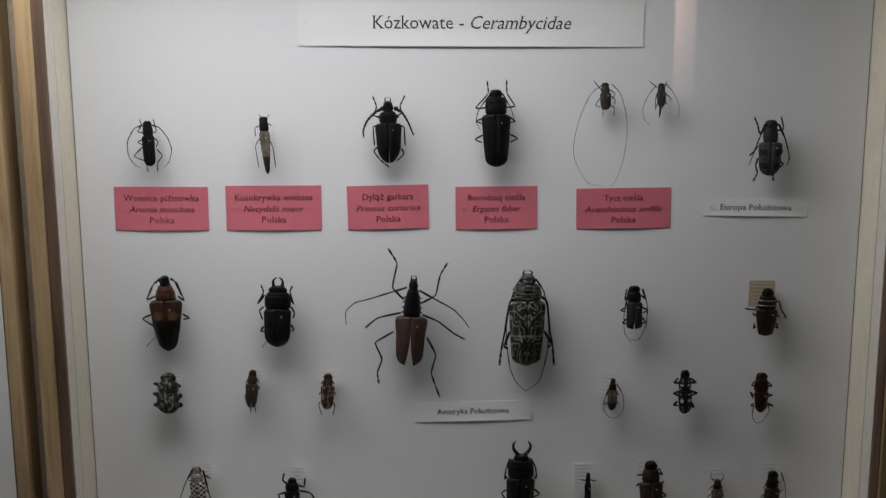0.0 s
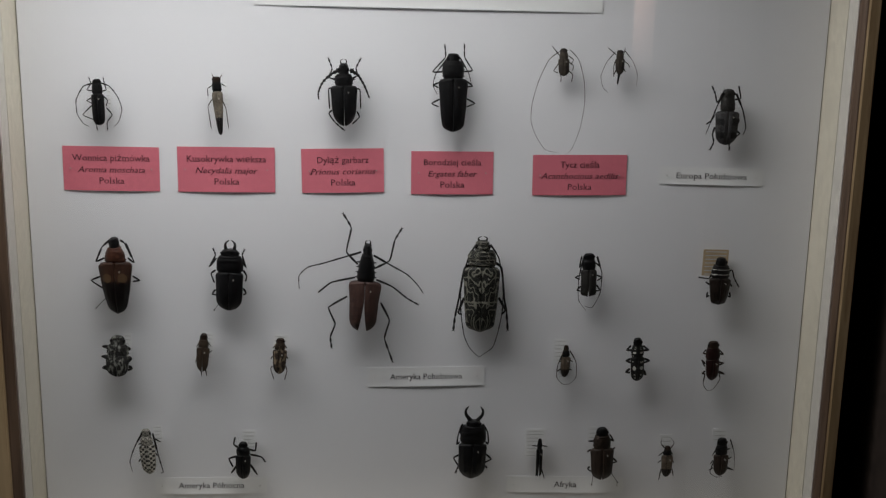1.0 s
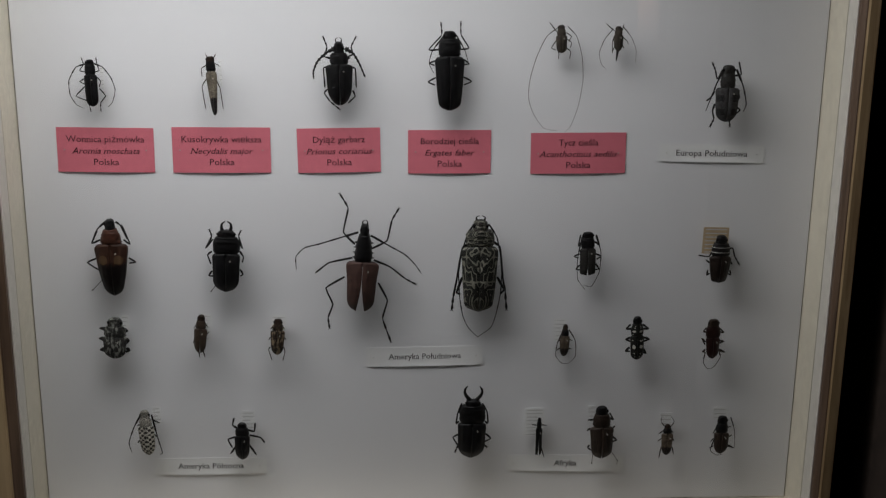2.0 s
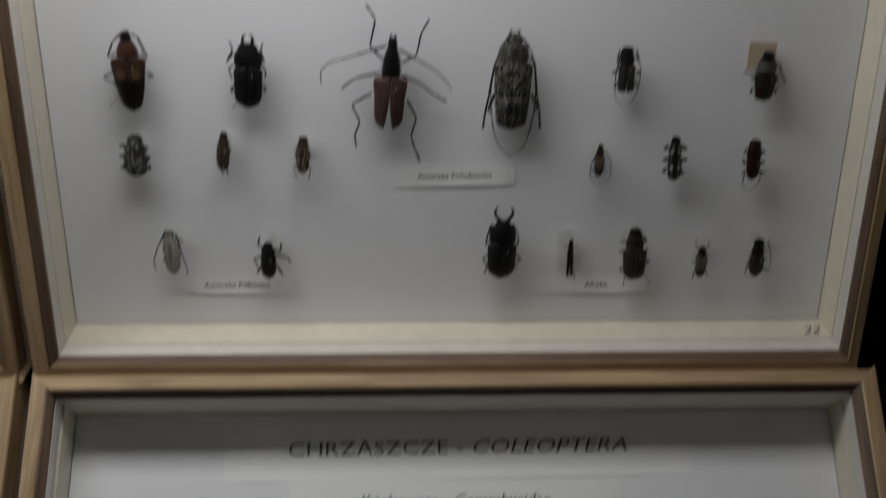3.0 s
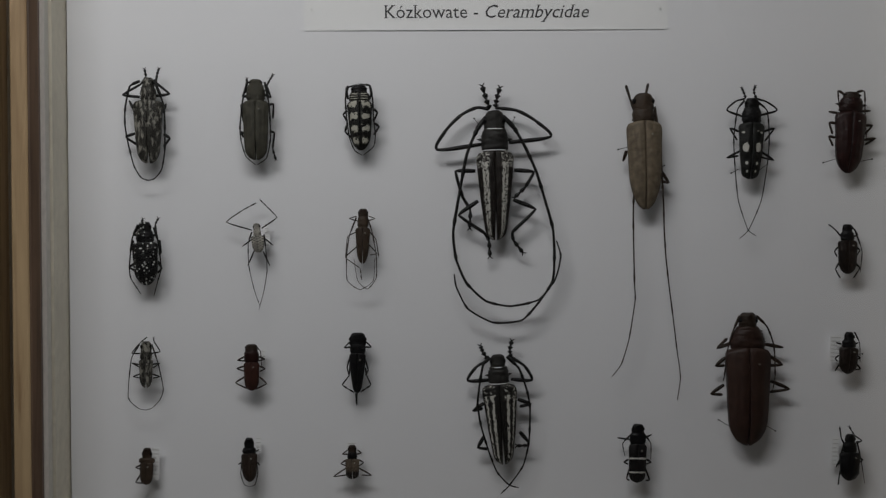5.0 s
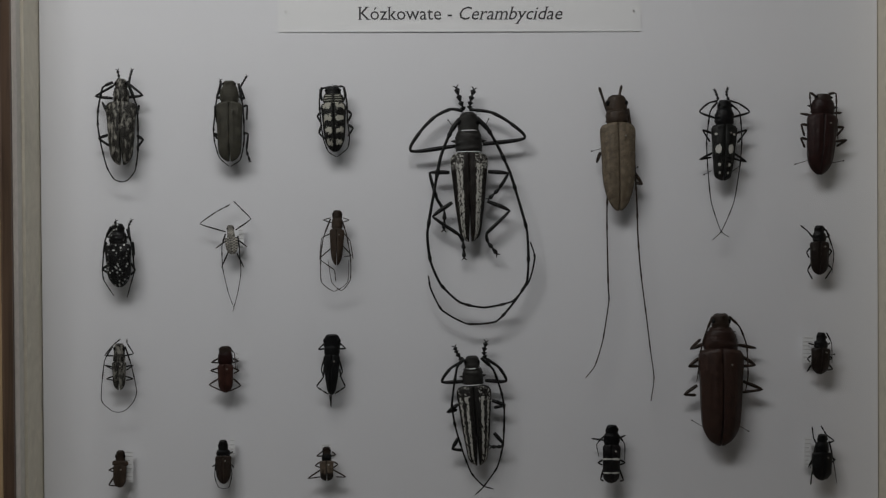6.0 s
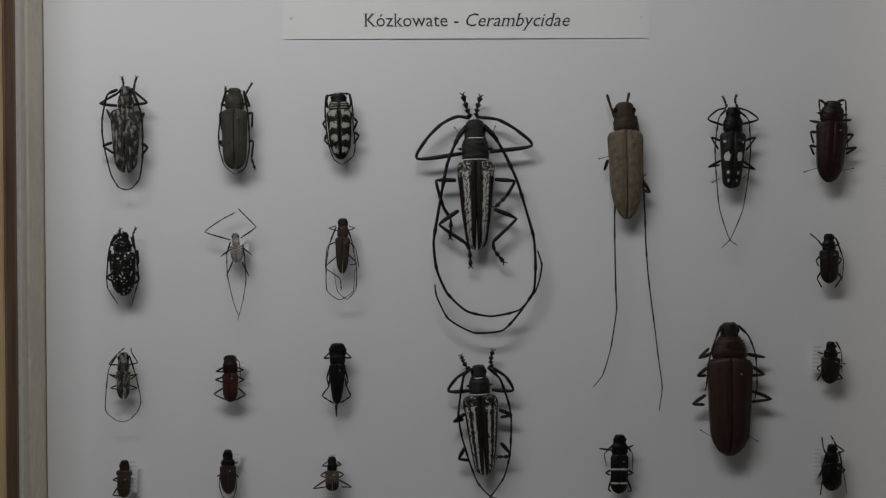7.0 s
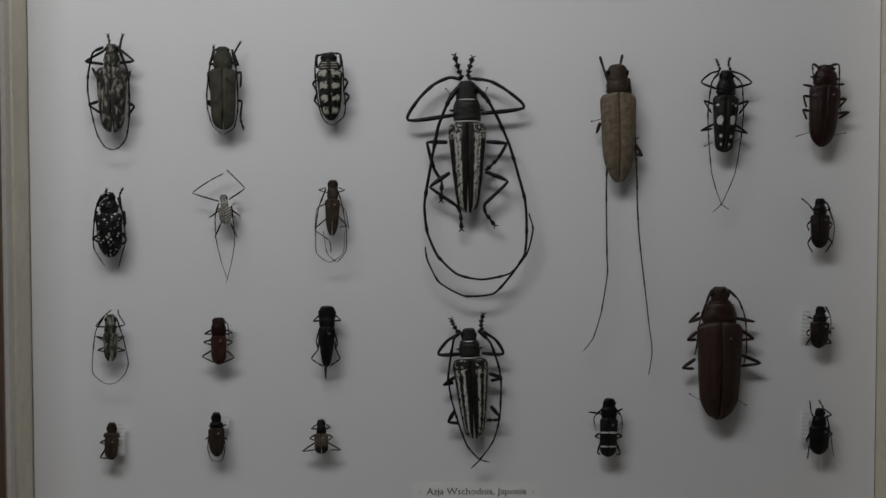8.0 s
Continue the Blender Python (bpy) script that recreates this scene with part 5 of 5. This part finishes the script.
beetle(UPPER, 102.6, 341.6, 1.3, "small grey-brown longhorn beetle with a needle-like tail", "GREYBROWN", (3.7, 1.9), (4.4, 2.9), (5.6, 9.4, 0.70, 0.65, 0.000), legs=["2.1,2.1 3.5,6.2", "-2.3,2.2 -6.8,6.2", "2.7,-1.5 5.3,-3.7 6.1,-5.4", "-2.6,-1.4 -3.5,-5.0 -2.9,-10.8", "2.4,-5.8 3.9,-8.0", "-2.0,-6.5 -2.7,-9.4"], ants=["2.8,4.3 7.4,-1.5 10.3,-8.8 10.1,-16.0", "-3.1,3.6 -8.0,-2.1 -11.2,-10.0 -9.8,-16.6 -6.5,-19.8"], leg_r=0.19, ant_r=0.08, tail="-0.3,-9.1 -1.0,-15.2")
beetle(UPPER, 168.6, 311.7, 0.0, "grey longhorn beetle with black spots and thick legs", "GREYSPOT", (7.5, 4.7), (8.7, 8.1), (14.3, 20.1, 0.75, 0.75, 0.000), legs=["4.0,6.7 7.7,7.5 6.4,14.8", "-4.3,6.6 -6.7,5.1 -7.5,9.5 -9.3,13.9", "5.9,-2.2 7.7,-5.8 6.1,-10.3", "-7.4,-2.3 -9.4,-6.0 -11.5,-8.3", "4.6,-11.1 8.6,-13.3 2.9,-18.6 3.6,-23.1", "-6.8,-9.7 -8.0,-14.2 -6.5,-18.7 -8.1,-23.2"], ants=["4.5,10.4 9.0,0.8 11.6,-9.5 10.2,-14.3", "-3.8,10.3 -6.9,2.1 -9.4,-5.3 -12.3,-14.0"], leg_r=0.40, ant_r=0.28)
beetle(UPPER, -193.5, 218.6, 0.9, "broad chestnut and black longhorn beetle with tan shoulder spots", "CHESTNUT", (5.7, 5.9), (12.5, 8.5), (20.0, 32.0, 0.45, 0.85, 0.000), legs=["7.2,1.7 10.9,-1.3 6.3,10.6", "-6.3,1.9 -11.4,-0.3 -8.1,7.1", "9.4,-9.5 13.5,-12.2 9.2,-13.2", "-9.1,-9.3 -15.0,-11.9 -8.9,-17.1"], ants=["3.6,12.8 6.3,10.6 9.4,2.4", "-2.0,13.2 -7.3,8.5 -11.3,0.4"], leg_r=0.37, ant_r=0.29, props=["-13.3,-29.1 -7.9,-23.6"], tail="0.1,-29.0 -0.3,-32.7", collar="CHESTPRON")
beetle(UPPER, -126.4, 212.4, -2.1, "black longhorn beetle with ring-shaped jaws", "BLACK", (10.8, 4.0), (15.9, 9.7), (16.6, 23.9, 0.85, 0.70, 0.000), legs=["6.4,8.5 9.6,2.6 7.1,10.0 8.2,13.0", "-8.0,7.9 -12.2,2.2 -8.7,9.4 -10.2,13.0", "7.9,1.1 10.1,-2.6 9.2,-6.4", "-8.6,0.4 -11.1,-1.9 -9.3,-7.9", "8.1,-10.2 9.9,-13.2 8.1,-14.8", "-8.5,-11.6 -10.4,-14.7 -7.8,-15.4"], leg_r=0.38, props=["-9.1,-24.6 -6.0,-20.2"], jaws=2)
beetle(UPPER, -194.7, 160.6, -2.6, "stout grey lichen-patterned longhorn beetle with folded legs", "LICHEN", (8.7, 5.4), (13.0, 6.2), (14.5, 14.0, 0.70, 0.70, 0.020), legs=["4.3,4.8 7.2,3.4 4.3,1.7", "-4.3,4.4 -9.0,4.5 -4.3,2.1", "5.8,-1.3 8.0,-2.7 5.8,-5.2", "-5.8,-1.8 -9.4,-2.0 -5.8,-4.1", "6.5,-7.5 8.4,-8.9 5.8,-10.6", "-5.8,-8.0 -9.0,-9.2 -5.1,-11.1"], ants=["2.2,9.3 2.9,11.7", "-1.4,9.2 -2.2,11.9"], leg_r=0.61, tag=(2.9, 12.0, 7.4, 1.9), collar="LICHEN")
beetle(UPPER, -143.4, 165.2, -4.4, "slim brown longhorn beetle on a pale tag", "BROWN", (4.4, 3.8), (6.1, 4.6), (8.0, 15.6, 0.70, 0.70, 0.030), legs=["2.0,3.3 4.1,0.3", "-2.2,2.9 -4.6,-1.1", "2.8,-4.4 5.0,-2.7", "-3.0,-4.9 -4.6,-11.2", "1.8,-13.9 2.8,-19.3", "-0.7,-14.1 -0.4,-19.5"], leg_r=0.23, tag=(0.8, 7.8, 5.8, -8.9), collar="BROWN")
beetle(UPPER, -97.2, 163.6, -3.0, "small mottled tan longhorn beetle on a tag", "TANMOTTLE", (5.2, 3.1), (6.6, 3.9), (8.8, 15.6, 0.70, 0.70, 0.000), legs=["2.6,2.5 4.1,0.2", "-2.9,2.2 -4.7,-0.2", "4.0,-4.5 5.1,-6.8", "-4.5,-4.9 -5.5,-7.3", "3.8,-10.7 4.7,-13.8 3.4,-20.2", "-4.3,-11.1 -5.3,-12.8 -3.2,-20.2"], leg_r=0.23, tag=(-4.7, 8.3, 4.9, 0.2), collar="TANMOTTLE")
beetle(UPPER, -45.4, 207.1, -3.7, "large sprawling longhorn beetle with red-brown wing cases and spread legs", "PINKBROWN", (5.2, 6.2), (10.8, 16.2), (20.2, 31.1, 0.55, 0.75, 0.120), legs=["5.2,7.8 13.7,13.3 15.8,25.8 19.5,32.9", "-5.4,9.7 -12.6,16.9 -10.6,31.5 -15.9,39.5", "6.4,0.8 16.4,-2.8 26.0,-9.9 32.7,-13.4", "-6.4,1.4 -20.3,-2.6 -28.1,-10.0", "10.1,-13.4 16.2,-24.0 14.0,-36.0 20.0,-50.9", "-10.4,-10.8 -21.2,-18.3 -16.5,-28.5 -19.0,-37.4 -17.8,-44.2"], ants=["3.8,16.0 13.9,11.0 24.8,5.6 31.3,-0.2 35.5,-5.7", "-3.7,17.5 -13.9,13.7 -26.3,9.0 -35.0,6.1 -39.9,0.4 -39.4,-7.7"], leg_r=0.43, ant_r=0.28, jaws=1, teeth=3)
beetle(UPPER, 24.8, 216.6, -0.6, "large black harlequin beetle with pale scroll pattern and long front legs", "HARLEQUIN", (9.1, 6.2), (17.4, 9.3), (22.7, 41.2, 0.72, 0.88, 0.000), legs=["7.5,2.4 12.2,-1.4 14.4,-20.1 16.4,-29.5 17.6,-40.9", "-4.6,1.5 -10.5,-1.7 -13.2,-20.5 -15.2,-33.1 -15.9,-41.3", "11.1,-20.1 15.5,-28.0 13.4,-31.1", "-10.2,-20.4 -13.4,-29.9 -11.0,-31.5"], ants=["4.8,13.2 10.1,4.8 13.4,-12.3 13.3,-29.6 10.8,-43.9 8.1,-51.9 0.2,-58.1", "-4.2,13.0 -8.5,4.5 -12.4,-12.6 -11.8,-29.9 -9.4,-44.1 -5.7,-52.1 0.2,-58.1"], leg_r=0.52, ant_r=0.23, jaws=1, collar="HARLEQUIN")
beetle(UPPER, 90.2, 214.7, 1.2, "grey-black longhorn beetle with looped antennae", "GREYBLACK", (6.8, 3.5), (8.3, 6.2), (9.8, 17.1, 0.85, 0.90, 0.050), legs=["4.0,3.8 7.1,1.4 5.4,7.6", "-3.6,3.9 -5.8,0.9 -4.1,7.8", "5.0,-4.0 8.3,-5.6 5.8,-7.9", "-4.9,-3.8 -8.2,-5.3 -5.1,-6.9", "5.1,-10.2 7.2,-13.6 4.5,-14.5", "-4.7,-10.8 -6.9,-13.4 -4.2,-14.4"], ants=["4.6,7.6 7.9,-2.5 7.2,-14.9 2.5,-24.2 -2.1,-23.3", "-3.7,7.0 -6.3,-6.9 -6.0,-19.3 -1.3,-26.2"], leg_r=0.36, ant_r=0.17)
beetle(UPPER, 171.7, 209.6, -1.0, "dark beetle with pale banded collar over a tan card", "BLACKBROWN", (6.9, 4.7), (11.5, 7.8), (13.5, 17.0, 0.60, 0.90, 0.000), legs=["4.3,4.0 7.3,4.8 9.3,-0.6 12.9,-6.0", "-4.2,3.8 -6.8,-0.9 -13.0,-0.6", "6.8,-3.8 8.6,-6.1", "-6.0,-4.8 -8.2,-3.3", "7.0,-9.3 7.6,-12.4 5.7,-11.7", "-6.8,-9.5 -7.2,-12.7 -5.1,-11.9"], leg_r=0.36, tag=(-10.4, 16.6, 5.4, 0.1), tag_paper=TAN_CARD, collar="CROSS")
beetle(UPPER, 78.4, 158.8, -1.6, "small tan and black longhorn beetle on a pale tag", "TWOTONE", (3.1, 3.2), (4.6, 4.0), (6.2, 13.2, 0.75, 0.65, 0.000), legs=["2.6,-2.3 5.1,-3.9", "-2.0,-2.5 -4.1,-4.9", "2.3,-8.0 5.0,-9.5", "-2.4,-8.1 -4.5,-10.6"], ants=["2.2,4.1 6.5,-3.0 7.2,-12.7 3.7,-17.6", "-1.2,4.0 -4.6,-4.9 -5.1,-13.0 -0.9,-17.8 3.7,-17.6"], leg_r=0.23, ant_r=0.12, tag=(-7.0, 9.9, 0.6, -4.8))
beetle(UPPER, 123.3, 158.8, 1.6, "black longhorn beetle with pale blotches", "WHITESPOTS", (5.4, 4.8), (7.8, 7.2), (8.7, 15.8, 0.80, 0.75, 0.000), legs=["3.0,3.9 7.2,3.8 3.7,6.3", "-3.2,4.1 -6.8,4.2 -3.7,6.5", "4.2,-1.7 7.8,-3.1 4.3,-5.0", "-3.8,-1.5 -6.9,-2.7 -3.7,-4.7", "4.1,-9.0 5.8,-12.3 3.4,-11.4", "-4.4,-7.9 -7.0,-10.3 -3.9,-11.2"], leg_r=0.49, collar="WHITESPOTS")
beetle(UPPER, 170.9, 157.1, 0.9, "dark red longhorn beetle with drooping antennae", "DARKRED", (7.0, 4.3), (9.1, 7.3), (8.8, 13.8, 0.70, 0.70, 0.000), legs=["3.7,3.2 6.9,2.8 4.0,5.6", "-4.1,3.3 -6.1,3.7 -3.8,5.7", "4.5,-2.5 7.2,-3.0 4.7,-4.9", "-4.5,-3.2 -6.7,-0.7 -4.1,-5.6", "4.4,-8.2 8.1,-10.2 4.5,-9.8", "-4.2,-8.0 -6.0,-9.6 -3.8,-10.5"], ants=["4.5,-9.8 5.1,-13.1 1.8,-18.7 -0.7,-20.6", "-4.5,-9.6 -5.4,-16.1 -2.8,-20.3 0.4,-20.3"], leg_r=0.37, ant_r=0.16, collar="DARKRED")
beetle(UPPER, -179.6, 102.1, 3.5, "pale longhorn beetle with black checks on a data tag", "ZEBRA", (6.1, 5.0), (7.6, 5.0), (9.9, 19.2, 0.75, 0.70, 0.000), legs=["3.9,3.9 8.1,0.3", "-2.9,1.0 -5.7,-0.4", "4.4,-6.1 5.2,-8.7", "-5.1,-9.6 -6.6,-12.0"], ants=["4.3,7.2 6.5,-7.9 8.3,-18.1 6.9,-19.3", "-1.7,8.4 -7.2,-0.3 -11.3,-10.0 -10.5,-16.8"], leg_r=0.32, ant_r=0.25, tag=(3.8, 10.5, 9.0, -1.4), collar="ZEBRA")
beetle(UPPER, -120.9, 95.0, -0.8, "black-green longhorn beetle with thick legs on a data tag", "BLACK", (5.4, 3.3), (8.5, 5.0), (9.6, 15.9, 0.80, 0.65, 0.000), legs=["3.6,3.4 7.4,2.5 7.9,7.5", "-2.6,4.2 -5.9,6.6 -5.1,10.8", "4.3,0.0 11.2,-1.6 13.5,-5.8", "-2.9,-0.9 -8.8,-2.9 -6.6,-9.2", "4.3,-6.7 8.4,-14.2", "-4.2,-7.6 -7.7,-13.4"], leg_r=0.45, tag=(-0.9, 14.6, 7.4, 2.5))
beetle(UPPER, 22.0, 102.4, -1.6, "large black beetle with long antler-like jaws", "BLACK", (9.1, 3.5), (16.4, 11.3), (18.0, 23.7, 0.85, 0.65, 0.000), legs=["5.7,12.3 9.1,6.7 10.3,-1.4", "-7.0,12.0 -9.3,4.7 -9.8,-2.6", "8.4,0.2 10.0,-2.2", "-8.4,-0.2 -9.8,-2.6", "8.8,-8.0 12.3,-11.1 7.6,-14.5 10.1,-17.8", "-7.2,-8.3 -11.6,-10.8 -8.3,-16.5 -9.6,-21.4"], leg_r=0.40, jaws=3)
beetle(UPPER, 64.4, 98.0, -0.2, "thin black longhorn beetle on a pale printed card", "BLACK", (2.3, 2.4), (3.1, 4.1), (4.1, 18.9, 0.75, 0.80, 0.100), legs=["1.6,1.6 5.3,0.5", "-1.4,1.3 -4.5,1.2", "1.8,-13.9 4.1,-21.4", "-1.2,-15.6 -1.5,-19.7"], leg_r=0.24, tag=(-8.7, 11.4, 3.8, -7.4))
beetle(UPPER, 104.0, 98.5, 1.6, "stout dark brown beetle with jointed waist", "DARKBROWN", (7.7, 4.9), (11.1, 8.2), (15.1, 21.4, 0.75, 0.75, 0.020), legs=["4.5,5.6 7.6,3.8 5.2,8.0", "-5.2,4.3 -8.5,3.6", "7.0,-1.9 8.8,-1.1", "-7.2,-1.4 -8.9,-3.8", "7.1,-7.6 9.8,-10.2 7.2,-11.8", "-7.5,-12.9 -8.7,-14.5 -6.3,-17.1"], leg_r=0.41, tag=(-7.9, 12.5, -3.2, 4.2), props=["-5.0,-17.9 -5.6,-26.2", "5.8,-16.7 11.0,-25.2"], collar="DARKBROWN")
beetle(UPPER, 146.2, 93.3, -0.6, "small tan and dark longhorn beetle over a white tag", "TWOTONE", (3.9, 2.5), (5.5, 3.3), (7.5, 14.9, 0.70, 0.70, 0.000), legs=["2.2,1.7 4.3,-0.8", "-2.5,1.6 -5.0,-1.7", "3.9,-4.1 5.2,-6.6", "-3.6,-4.1 -5.3,-6.6", "3.9,-9.9 5.5,-15.7", "-3.2,-9.9 -3.8,-18.2"], ants=["2.0,4.9 3.6,8.2 1.5,11.5", "-2.4,4.9 -4.8,8.2 -4.4,11.5"], leg_r=0.25, tag=(-4.8, 12.0, 3.3, 3.3))
beetle(UPPER, 181.0, 93.4, -0.7, "dark longhorn beetle with looped antennae over a white tag", "DARKBROWN", (6.3, 4.6), (7.8, 6.3), (9.7, 14.4, 0.75, 0.65, 0.000), legs=["3.2,3.0 6.3,3.0", "-3.4,3.0 -5.0,-2.0", "4.6,-3.6 7.6,-2.8", "-4.8,-4.5 -6.1,-7.8", "4.2,-8.6 9.1,-11.1 4.4,-10.3", "-4.4,-9.5 -6.5,-12.0"], ants=["4.9,10.4 8.0,1.4 9.1,-10.2", "-3.5,-1.2 -6.5,-12.0 -2.3,-15.3 1.6,-14.9"], leg_r=0.26, ant_r=0.16, tag=(-5.4, 15.3, 4.1, 7.1))
